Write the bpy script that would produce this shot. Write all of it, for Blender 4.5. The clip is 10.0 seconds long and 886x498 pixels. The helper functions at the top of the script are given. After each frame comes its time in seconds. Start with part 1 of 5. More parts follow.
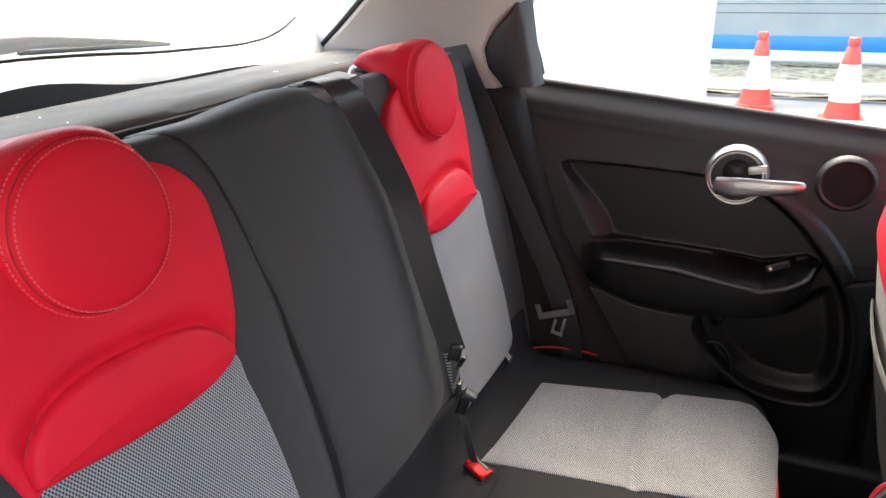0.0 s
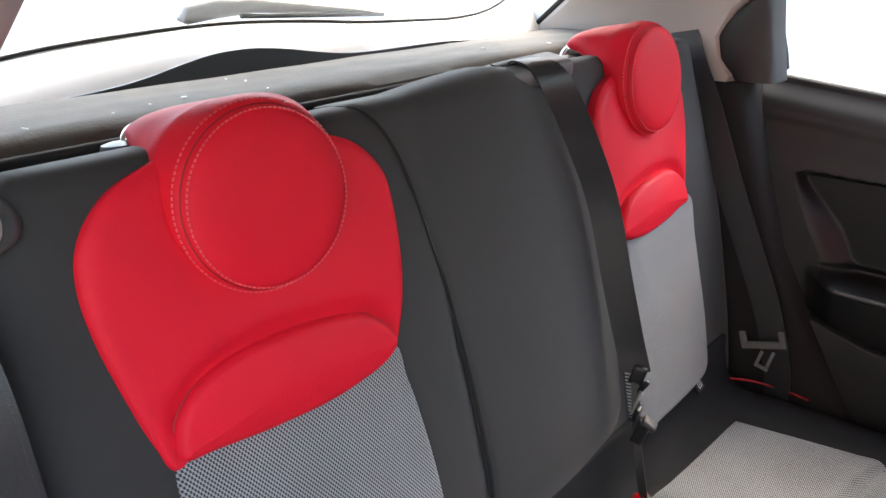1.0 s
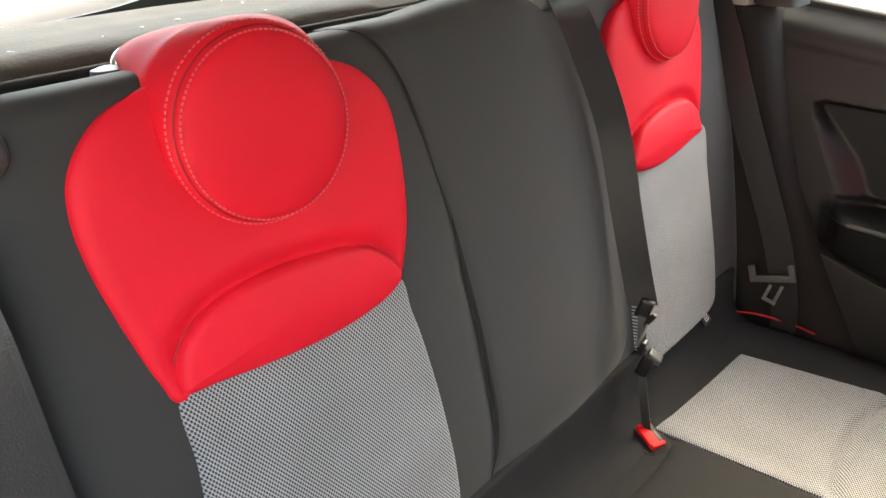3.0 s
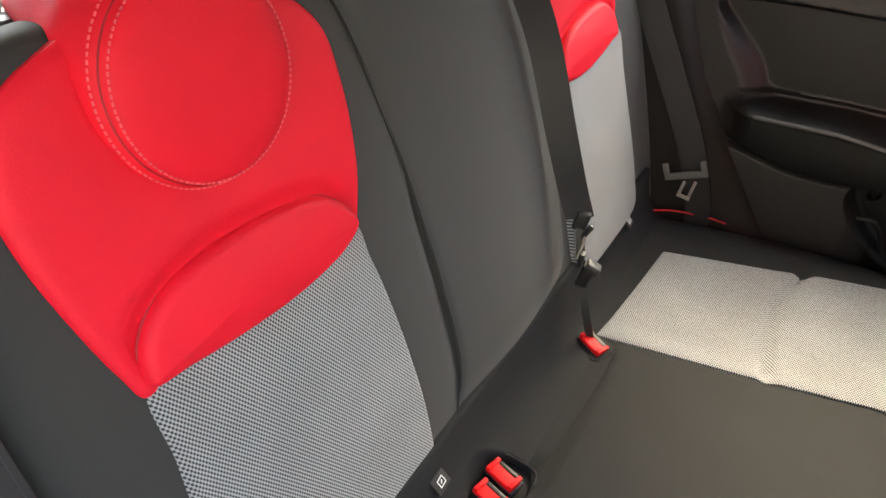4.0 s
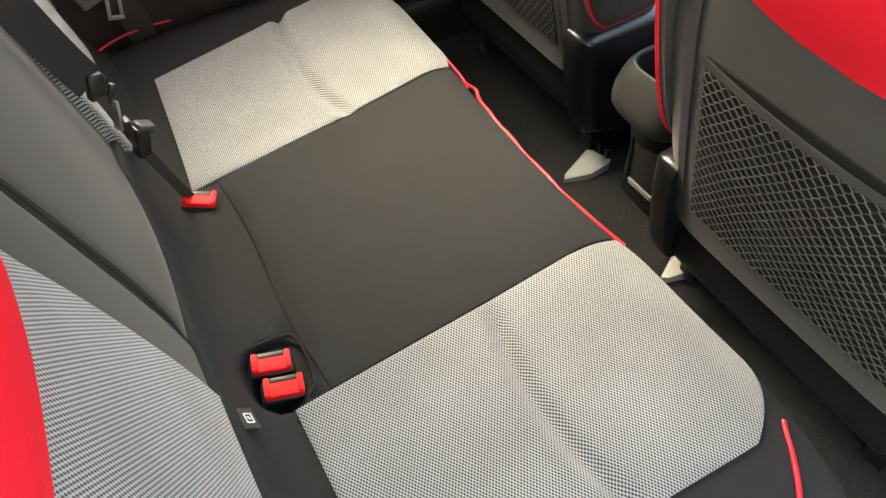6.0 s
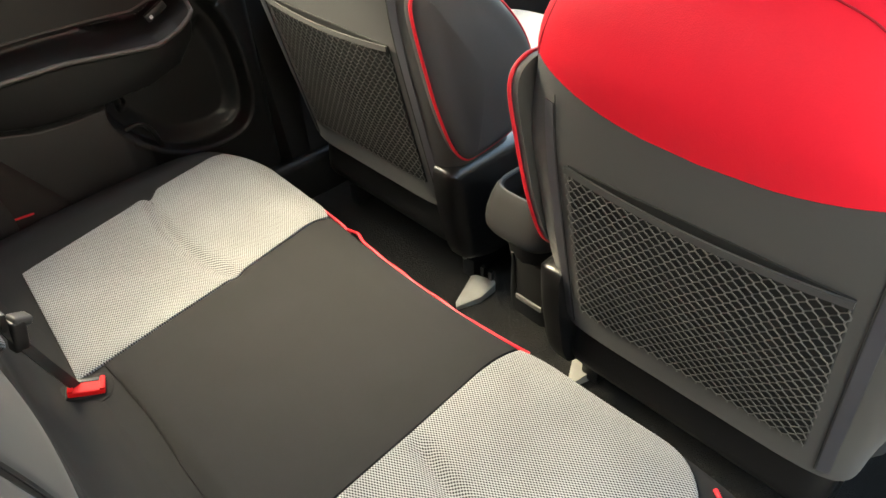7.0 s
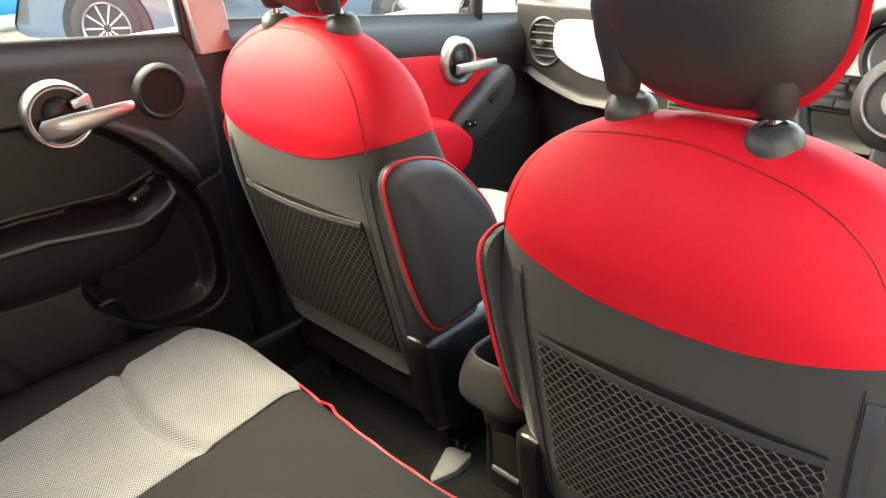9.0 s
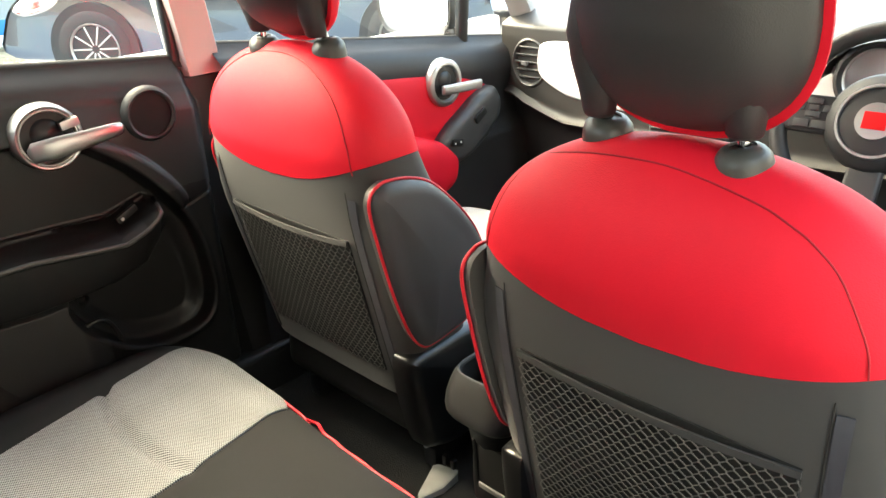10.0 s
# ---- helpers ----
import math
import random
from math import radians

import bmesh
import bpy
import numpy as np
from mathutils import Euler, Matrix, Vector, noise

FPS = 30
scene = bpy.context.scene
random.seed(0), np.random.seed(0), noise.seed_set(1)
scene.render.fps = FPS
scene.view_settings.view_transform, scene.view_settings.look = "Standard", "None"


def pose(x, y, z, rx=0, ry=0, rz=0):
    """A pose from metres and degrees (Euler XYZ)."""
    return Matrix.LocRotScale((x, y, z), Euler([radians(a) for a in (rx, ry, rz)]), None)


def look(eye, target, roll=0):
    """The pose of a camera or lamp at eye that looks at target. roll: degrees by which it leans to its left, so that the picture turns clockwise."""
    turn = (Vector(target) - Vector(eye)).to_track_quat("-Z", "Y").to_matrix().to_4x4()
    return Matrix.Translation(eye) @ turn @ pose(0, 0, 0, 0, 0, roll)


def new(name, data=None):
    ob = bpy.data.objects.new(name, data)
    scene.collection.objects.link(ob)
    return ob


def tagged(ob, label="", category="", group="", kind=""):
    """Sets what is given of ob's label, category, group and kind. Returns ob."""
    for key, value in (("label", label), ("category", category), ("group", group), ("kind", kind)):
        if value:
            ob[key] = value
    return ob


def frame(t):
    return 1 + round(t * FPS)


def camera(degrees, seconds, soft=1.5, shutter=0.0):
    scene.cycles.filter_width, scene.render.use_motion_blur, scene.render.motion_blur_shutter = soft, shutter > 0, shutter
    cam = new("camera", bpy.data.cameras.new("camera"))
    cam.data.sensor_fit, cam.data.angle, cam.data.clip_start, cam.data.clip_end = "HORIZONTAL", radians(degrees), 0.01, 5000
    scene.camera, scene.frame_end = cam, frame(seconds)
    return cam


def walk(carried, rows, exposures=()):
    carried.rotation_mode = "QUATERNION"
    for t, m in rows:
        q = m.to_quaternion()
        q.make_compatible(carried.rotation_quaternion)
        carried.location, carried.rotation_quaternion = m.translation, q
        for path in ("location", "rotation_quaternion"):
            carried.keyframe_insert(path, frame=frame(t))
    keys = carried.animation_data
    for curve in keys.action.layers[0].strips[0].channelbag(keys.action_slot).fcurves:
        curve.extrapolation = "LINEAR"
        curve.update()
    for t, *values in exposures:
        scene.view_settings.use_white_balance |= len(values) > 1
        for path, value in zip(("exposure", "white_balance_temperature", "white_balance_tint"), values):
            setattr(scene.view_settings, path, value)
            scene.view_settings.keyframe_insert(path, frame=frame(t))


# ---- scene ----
cam = camera(63.2, 10.0)
EXPOSURES = [(0.0, 3.72, 6900, 6), (1.0, 3.74, 6900, 6), (1.5, 3.9, 7500, 4), (2.0, 4.04, 7800, 3), (4.5, 4.27, 7900, 1), (6.0, 4.37, 7900, -1), (7.4, 4.37, 8000, -3), (8.5, 4.3, 8000, -3), (10.0, 4.23, 8000, -3)]
PATH = [
    (0, (0.488, -0.786, 1.554), (-0.298, 0.9, 0.819), -1.2),
    (0.5, (0.457, -0.724, 1.547), (-0.637, 0.797, 0.848), -0.8),
    (1, (0.45, -0.703, 1.542), (-0.775, 0.675, 0.766), -0.1),
    (1.5, (0.45, -0.695, 1.539), (-0.751, 0.633, 0.647), -0.1),
    (2, (0.449, -0.693, 1.54), (-0.739, 0.616, 0.605), -0.0),
    (3.5, (0.419, -0.688, 1.532), (-0.759, 0.61, 0.568), -0.5),
    (4, (0.349, -0.694, 1.536), (-0.506, 0.696, 0.381), -0.7),
    (4.5, (0.289, -0.678, 1.515), (-0.288, 0.71, 0.196), -1.0),
    (5, (0.222, -0.662, 1.489), (-0.054, 0.665, 0.019), -1.8),
    (5.5, (0.155, -0.647, 1.481), (0.281, 0.627, -0.056), -3.2),
    (6, (0.086, -0.623, 1.463), (0.654, 0.506, -0.086), -4.0),
    (6.2, (0.068, -0.622, 1.461), (0.771, 0.49, -0.046), -4.2),
    (7.3, (0.047, -0.635, 1.454), (1.123, 0.556, 0.261), -3.6),
    (7.5, (0.042, -0.636, 1.457), (1.154, 0.565, 0.307), -3.5),
    (8, (0.038, -0.641, 1.46), (1.224, 0.595, 0.427), -3.2),
    (8.5, (0.036, -0.645, 1.462), (1.267, 0.622, 0.525), -3.1),
    (9, (0.036, -0.645, 1.462), (1.298, 0.639, 0.59), -2.9),
    (9.5, (0.037, -0.644, 1.46), (1.316, 0.645, 0.622), -2.8),
    (10, (0.03, -0.661, 1.469), (1.329, 0.615, 0.642), -2.8),
]
walk(cam, [(t, look(eye, target, roll)) for t, eye, target, roll in PATH], EXPOSURES)

# ---- world, sun, exposure ----
world = bpy.data.worlds.new("overcast_sky")
scene.world = world
world.use_nodes = True
wn = world.node_tree.nodes
sky = wn.new("ShaderNodeTexSky")
sky.sky_type, sky.sun_disc = "NISHITA", False
sky.sun_elevation, sky.sun_rotation = radians(48), radians(350)
sky.dust_density, sky.ozone_density = 4.0, 1.0
world.node_tree.links.new(sky.outputs[0], wn["Background"].inputs[0])
wn["Background"].inputs[1].default_value = 0.15
sun = new("sun", bpy.data.lights.new("sun", "SUN"))
sun.data.energy, sun.data.angle, sun.data.color = 0.5, radians(50), (1.0, 0.96, 0.9)
sun.matrix_world = look((-2.8, 2.4, 4.0), (0, 0, 0))


# ---- materials ----
def material(name, colour, rough=0.5, metal=0.0, grain=0.0, grain_scale=400.0, vary=0.15, stain_scale=6.0, coat=0.0, sheen=0.0, spec=0.5, bump=0.3):
    """A surface with broad tonal variation and a fine relief."""
    m = bpy.data.materials.new(name)
    m.use_nodes = True
    nt = m.node_tree
    b = nt.nodes["Principled BSDF"]
    co = nt.nodes.new("ShaderNodeTexCoord")
    big = nt.nodes.new("ShaderNodeTexNoise")
    big.inputs["Scale"].default_value, big.inputs["Detail"].default_value = stain_scale, 6
    nt.links.new(co.outputs["Object"], big.inputs["Vector"])
    ramp = nt.nodes.new("ShaderNodeMapRange")
    ramp.inputs[1].default_value, ramp.inputs[2].default_value = 0.3, 0.7
    ramp.inputs[3].default_value, ramp.inputs[4].default_value = 1 - vary, 1 + vary
    nt.links.new(big.outputs[0], ramp.inputs[0])
    mul = nt.nodes.new("ShaderNodeMix")
    mul.data_type, mul.blend_type = "RGBA", "MULTIPLY"
    mul.inputs[0].default_value = 1.0
    mul.inputs[6].default_value = (*colour, 1)
    nt.links.new(ramp.outputs[0], mul.inputs[7])
    nt.links.new(mul.outputs[2], b.inputs["Base Color"])
    rr = nt.nodes.new("ShaderNodeMapRange")
    rr.inputs[3].default_value, rr.inputs[4].default_value = max(0.02, rough - 0.07), min(1, rough + 0.07)
    nt.links.new(big.outputs[0], rr.inputs[0])
    nt.links.new(rr.outputs[0], b.inputs["Roughness"])
    b.inputs["Metallic"].default_value = metal
    b.inputs["Coat Weight"].default_value = coat
    b.inputs["Sheen Weight"].default_value = sheen
    b.inputs["Specular IOR Level"].default_value = spec
    if grain:
        fine = nt.nodes.new("ShaderNodeTexVoronoi") if bump > 0.25 else nt.nodes.new("ShaderNodeTexNoise")
        fine.inputs["Scale"].default_value = grain_scale
        nt.links.new(co.outputs["Object"], fine.inputs["Vector"])
        bp = nt.nodes.new("ShaderNodeBump")
        bp.inputs["Strength"].default_value, bp.inputs["Distance"].default_value = bump, grain
        nt.links.new(fine.outputs[0], bp.inputs["Height"])
        nt.links.new(bp.outputs[0], b.inputs["Normal"])
    return m


def woven(name, light, dark, pitch, rough=0.85):
    """Coarse two-tone cloth: light yarn with staggered dark dashes where the dark yarn shows."""
    m = bpy.data.materials.new(name)
    m.use_nodes = True
    nt = m.node_tree
    b = nt.nodes["Principled BSDF"]
    b.inputs["Roughness"].default_value = rough
    b.inputs["Sheen Weight"].default_value = 0.2
    b.inputs["Specular IOR Level"].default_value = 0.25
    uv = nt.nodes.new("ShaderNodeUVMap")
    sep = nt.nodes.new("ShaderNodeSeparateXYZ")
    nt.links.new(uv.outputs[0], sep.inputs[0])

    def maths(op, a, c):
        n = nt.nodes.new("ShaderNodeMath")
        n.operation = op
        for k, v in enumerate((a, c)):
            if v is None:
                continue
            if isinstance(v, (int, float)):
                n.inputs[k].default_value = v
            else:
                nt.links.new(v, n.inputs[k])
        return n.outputs[0]
    su = maths("SINE", maths("MULTIPLY", sep.outputs[0], math.pi / (pitch * 0.667)), None)
    sv = maths("SINE", maths("MULTIPLY", sep.outputs[1], math.pi / pitch), None)
    diag = maths("SINE", maths("ADD", maths("MULTIPLY", sep.outputs[0], math.pi / (pitch * 0.667)), maths("MULTIPLY", sep.outputs[1], math.pi / pitch)), None)
    prod = maths("ADD", maths("MULTIPLY", su, sv), maths("MULTIPLY", diag, 0.3))
    fac = nt.nodes.new("ShaderNodeMapRange")
    fac.inputs[1].default_value, fac.inputs[2].default_value = -0.12, 0.26
    nt.links.new(prod, fac.inputs[0])
    mix = nt.nodes.new("ShaderNodeMix")
    mix.data_type = "RGBA"
    mix.inputs[6].default_value, mix.inputs[7].default_value = (*light, 1), (*dark, 1)
    nt.links.new(fac.outputs[0], mix.inputs[0])
    soil = nt.nodes.new("ShaderNodeTexNoise")
    soil.inputs["Scale"].default_value, soil.inputs["Detail"].default_value = 9.0, 8
    nt.links.new(uv.outputs[0], soil.inputs["Vector"])
    mr = nt.nodes.new("ShaderNodeMapRange")
    mr.inputs[1].default_value, mr.inputs[2].default_value, mr.inputs[3].default_value, mr.inputs[4].default_value = 0.35, 0.7, 0.88, 1.06
    nt.links.new(soil.outputs[0], mr.inputs[0])
    mul = nt.nodes.new("ShaderNodeMix")
    mul.data_type, mul.blend_type = "RGBA", "MULTIPLY"
    mul.inputs[0].default_value = 1.0
    nt.links.new(mix.outputs[2], mul.inputs[6])
    nt.links.new(mr.outputs[0], mul.inputs[7])
    nt.links.new(mul.outputs[2], b.inputs["Base Color"])
    bp = nt.nodes.new("ShaderNodeBump")
    bp.inputs["Strength"].default_value, bp.inputs["Distance"].default_value, bp.invert = 0.4, 0.0004, True
    nt.links.new(fac.outputs[0], bp.inputs["Height"])
    nt.links.new(bp.outputs[0], b.inputs["Normal"])
    return m


def clear(name, tint=(1, 1, 1)):
    """A thin pane: it lets light straight through and mirrors a little at grazing angles."""
    m = bpy.data.materials.new(name)
    m.use_nodes = True
    nt = m.node_tree
    nt.nodes.remove(nt.nodes["Principled BSDF"])
    out = nt.nodes["Material Output"]
    see, shine, mix, fres = (nt.nodes.new("ShaderNode" + k) for k in ("BsdfTransparent", "BsdfGlossy", "MixShader", "LayerWeight"))
    see.inputs[0].default_value = (*tint, 1)
    shine.inputs["Roughness"].default_value = 0.02
    fres.inputs[0].default_value = 0.12
    nt.links.new(fres.outputs["Facing"], mix.inputs[0])
    nt.links.new(see.outputs[0], mix.inputs[1])
    nt.links.new(shine.outputs[0], mix.inputs[2])
    nt.links.new(mix.outputs[0], out.inputs[0])
    return m


RED = material("red_leather", (0.7, 0.009, 0.028), 0.58, grain=0.0005, grain_scale=620, vary=0.05, spec=0.24)
RED_PIPE = material("red_piping", (0.6, 0.012, 0.03), 0.5, vary=0.1)
RED_THREAD = material("red_thread", (0.75, 0.09, 0.11), 0.7, vary=0.1)
CUSHION_CLOTH = material("blue_black_cloth", (0.0148, 0.0152, 0.0162), 0.9, grain=0.0004, grain_scale=900, vary=0.16, stain_scale=9, spec=0.28, bump=0.2)
CLOTH = material("charcoal_cloth", (0.0215, 0.0212, 0.0207), 0.75, grain=0.0004, grain_scale=900, vary=0.1, sheen=0.12, bump=0.2)
BACK_CLOTH = material("warm_charcoal_cloth", (0.035, 0.0342, 0.0318), 0.7, grain=0.0004, grain_scale=900, vary=0.1, sheen=0.15, bump=0.2)
DARK_SEAM = material("dark_seam", (0.006, 0.006, 0.006), 0.8, vary=0.1)
# for sewn seams, and for the shadow drawn into the pad's crease
RED_SEAM_AND_SHADE = material("dark_red_seam_and_shade", (0.34, 0.004, 0.012), 0.6, vary=0.1)
TAUPE = material("taupe_dash_trim", (0.043, 0.041, 0.038), 0.5, grain=0.0004, grain_scale=700, vary=0.08)
WARM_TRIM = material("warm_dark_trim", (0.024, 0.0225, 0.0225), 0.85, grain=0.0005, grain_scale=700, vary=0.1, spec=0.15)
COLLAR_GREY = material("warm_grey_plastic", (0.05, 0.05, 0.044), 0.4, grain=0.0003, grain_scale=900, vary=0.08)
GREY_LEATHER = material("dark_grey_leather", (0.05, 0.05, 0.053), 0.5, grain=0.0005, grain_scale=620, vary=0.08)
WEAVE = woven("grey_weave", (0.34, 0.352, 0.36), (0.032, 0.032, 0.034), 0.00285)
PLASTIC = material("black_plastic", (0.009, 0.009, 0.0095), 0.4, grain=0.0004, grain_scale=800, vary=0.1)
DOOR_PLASTIC = material("grained_door_plastic", (0.0082, 0.0083, 0.009), 0.4, grain=0.0003, grain_scale=900, vary=0.1, spec=0.4)
DOOR_SOFT = material("soft_grey_door_trim", (0.021, 0.021, 0.022), 0.48, grain=0.0004, grain_scale=800, vary=0.08)
ZIP_TAPE = material("satin_zip_tape", (0.055, 0.055, 0.064), 0.4, vary=0.15)
# paler than the door card: carries the highlight on the arm rest's edges
ARM_HIGHLIGHT = material("edge_highlight_grey", (0.075, 0.074, 0.072), 0.42, grain=0.0004, grain_scale=800, vary=0.12)
SOFT = material("soft_black_trim", (0.022, 0.022, 0.0225), 0.5, grain=0.0005, grain_scale=700, vary=0.08)
GREY_PLASTIC = material("grey_plastic", (0.12, 0.12, 0.12), 0.42, grain=0.0003, grain_scale=900, vary=0.08)
SATIN = material("satin_silver", (0.52, 0.52, 0.51), 0.38, metal=1.0, vary=0.04)
CHROME = material("chrome", (0.85, 0.85, 0.86), 0.08, metal=1.0, vary=0.02)
CARPET = material("black_carpet", (0.013, 0.0128, 0.012), 0.95, grain=0.004, grain_scale=500, vary=0.35, stain_scale=14, bump=0.9)
SUEDE = material("grey_felt", (0.085, 0.074, 0.06), 0.9, grain=0.001, grain_scale=300, vary=0.28, stain_scale=22, sheen=0.2)
TRIM = material("pale_grey_trim", (0.5, 0.47, 0.44), 0.7, grain=0.0004, grain_scale=700, vary=0.06)
WEBBING = material("belt_webbing", (0.024, 0.024, 0.026), 0.3, grain=0.0005, grain_scale=500, vary=0.15)
BUCKLE_RED = material("red_button", (0.72, 0.008, 0.014), 0.5, vary=0.04, spec=0.2)
CORD = material("net_cord", (0.07, 0.069, 0.064), 0.6, vary=0.15, stain_scale=40)
WHITE_PAINT = material("white_paint", (0.8, 0.8, 0.8), 0.25, vary=0.02, coat=0.4)
WHITE_GLOSS = material("white_dash_panel", (0.8, 0.8, 0.8), 0.15, vary=0.02, coat=0.6)
GLASS = clear("window_glass", (0.97, 0.99, 0.98))
WALL_WHITE = material("white_rendered_wall", (0.82, 0.82, 0.82), 0.8, grain=0.002, grain_scale=90, vary=0.04, stain_scale=0.7)
TARMAC = material("tarmac", (0.17, 0.165, 0.158), 0.9, grain=0.006, grain_scale=120, vary=0.3, stain_scale=1.5, bump=0.6)
METAL_WALL = material("grey_metal_sheet", (0.3, 0.31, 0.29), 0.45, metal=0.2, vary=0.1, stain_scale=1.2)
BLUE = material("blue_paint", (0.02, 0.19, 0.42), 0.4, vary=0.06)
DARK_SHEET = material("dark_grey_sheet", (0.1, 0.1, 0.1), 0.6, vary=0.15)
ORANGE = material("red_orange_plastic", (0.8, 0.05, 0.03), 0.5, vary=0.08)
CONE_WHITE = material("reflective_white", (0.8, 0.8, 0.78), 0.4, vary=0.04)
GRASS = material("dry_grass", (0.3, 0.25, 0.16), 0.95, grain=0.03, grain_scale=25, vary=0.5, stain_scale=9, bump=0.9)
CAR_BLACK = material("black_car_paint", (0.012, 0.012, 0.014), 0.2, vary=0.02, coat=0.8)
RUBBER = material("tyre_rubber", (0.025, 0.025, 0.025), 0.8, grain=0.001, grain_scale=200, vary=0.15)
STEEL = material("bare_steel", (0.45, 0.45, 0.43), 0.4, metal=0.8, vary=0.15)
# near-black for painted shade in pockets and recesses, and for the speaker cloth
SHADE_AND_MESH = material("near_black_shade_and_mesh", (0.005, 0.005, 0.005), 0.85, vary=0.1)
PALE_LEVER = material("pale_grey_plastic", (0.3, 0.3, 0.29), 0.4, vary=0.08)
HEADLINER = material("headliner_cloth", (0.45, 0.43, 0.41), 0.9, vary=0.05)


# ---- builders ----
def thing(name, label, category, group="", kind="", at=(0, 0, 0)):
    ob = new(name)
    ob.empty_display_size = 0.05
    ob.location = at
    return tagged(ob, label, category, group, kind)


def mesh_from(bm, name, mat):
    me = bpy.data.meshes.new(name)
    bmesh.ops.recalc_face_normals(bm, faces=bm.faces[:])
    for e in bm.edges:
        if len(e.link_faces) == 2 and e.calc_face_angle(0.0) > 0.9:
            e.smooth = False
    bm.to_mesh(me)
    bm.free()
    me.materials.append(mat)
    me.shade_smooth()
    return me


def part(name, bm, mat, parent, label=""):
    """One mesh under a thing or a part; the bmesh is in world metres."""
    ob = new(name, mesh_from(bm, name, mat))
    if parent:
        ob.parent = parent
        if not parent.parent:
            ob.matrix_parent_inverse = parent.matrix_basis.inverted()
    return tagged(ob, label)


def alone(name, bm, mat, label, category, group="", kind=""):
    return tagged(new(name, mesh_from(bm, name, mat)), label, category, group, kind)


def curve_through(pts, closed=True, each=8):
    """Catmull-Rom through points of any dimension."""
    pts = [Vector(p) for p in pts]
    n, out = len(pts), []
    for i in range(n if closed else n - 1):
        p0 = pts[(i - 1) % n] if closed or i else pts[0] * 2 - pts[1]
        p1, p2 = pts[i], pts[(i + 1) % n]
        p3 = pts[(i + 2) % n] if closed or i + 2 < n else pts[-1] * 2 - pts[-2]
        for k in range(each):
            t = k / each
            out.append(0.5 * ((2 * p1) + (p2 - p0) * t + (2 * p0 - 5 * p1 + 4 * p2 - p3) * t * t + (3 * p1 - p0 - 3 * p2 + p3) * t ** 3))
    if not closed:
        out.append(pts[-1])
    return out


def lerp(x, xs, ys):
    return float(np.interp(x, xs, ys))


def pillow(outline, place, high=0.01, base=0.0, skirt=0.02, power=4.0, rings=9, each=8, raw=False, edge=0.0, crown=0.0):
    """A padded panel: place(u, v, h) puts a point of the panel's plane, h over it, into the world.
    edge: the width of its rounded border; without it the whole panel swells."""
    bm = bmesh.new()
    uvl = bm.loops.layers.uv.new("UVMap")
    line = [Vector(p) for p in outline] if raw else curve_through(outline, True, each)
    n = len(line)
    c = sum(line, Vector((0, 0))) / n
    area = sum(line[i].x * line[(i + 1) % n].y - line[(i + 1) % n].x * line[i].y for i in range(n))
    turn = 1 if area > 0 else -1
    inward = []
    for i in range(n):
        d = (line[(i + 1) % n] - line[i - 1]).normalized()
        inward.append(Vector((-d.y, d.x)) * turn)
    for _ in range(8):
        inward = [(inward[i - 1] + inward[i] * 2 + inward[(i + 1) % n]) / 4 for i in range(n)]
    rowsets = [(line, base - skirt), (line, base - skirt * 0.35)]
    if edge:
        for k in range(1, 7):
            a = math.pi / 2 * k / 6
            rowsets.append(([p + w * edge * (1 - math.cos(a)) for p, w in zip(line, inward)], base + high * math.sin(a)))
        inner = rowsets[-1][0]
        for k in range(1, rings):
            s = 1 - k / rings
            rowsets.append(([c + (p - c) * s for p in inner], base + high + crown * (1 - s * s)))
    else:
        for k in range(rings):
            s = math.cos(math.pi / 2 * (k + 0.6) / rings) ** 0.45
            rowsets.append(([c + (p - c) * s for p in line], base + high * (1 - s ** power) ** 0.5))
    loops, uv = [], {}
    for pts, h in rowsets:
        row = []
        for q in pts:
            vtx = bm.verts.new(place(q.x, q.y, h))
            uv[vtx] = q
            row.append(vtx)
        loops.append(row)
    top = bm.verts.new(place(c.x, c.y, base + high + (crown if edge else 0)))
    uv[top] = c
    for a, b in zip(loops, loops[1:]):
        for i in range(n):
            bm.faces.new((a[i], a[(i + 1) % n], b[(i + 1) % n], b[i]))
    for i in range(n):
        bm.faces.new((loops[-1][i], loops[-1][(i + 1) % n], top))
    bm.faces.new(loops[0][::-1])
    for f in bm.faces:
        for lp in f.loops:
            lp[uvl].uv = uv[lp.vert]
    return bm


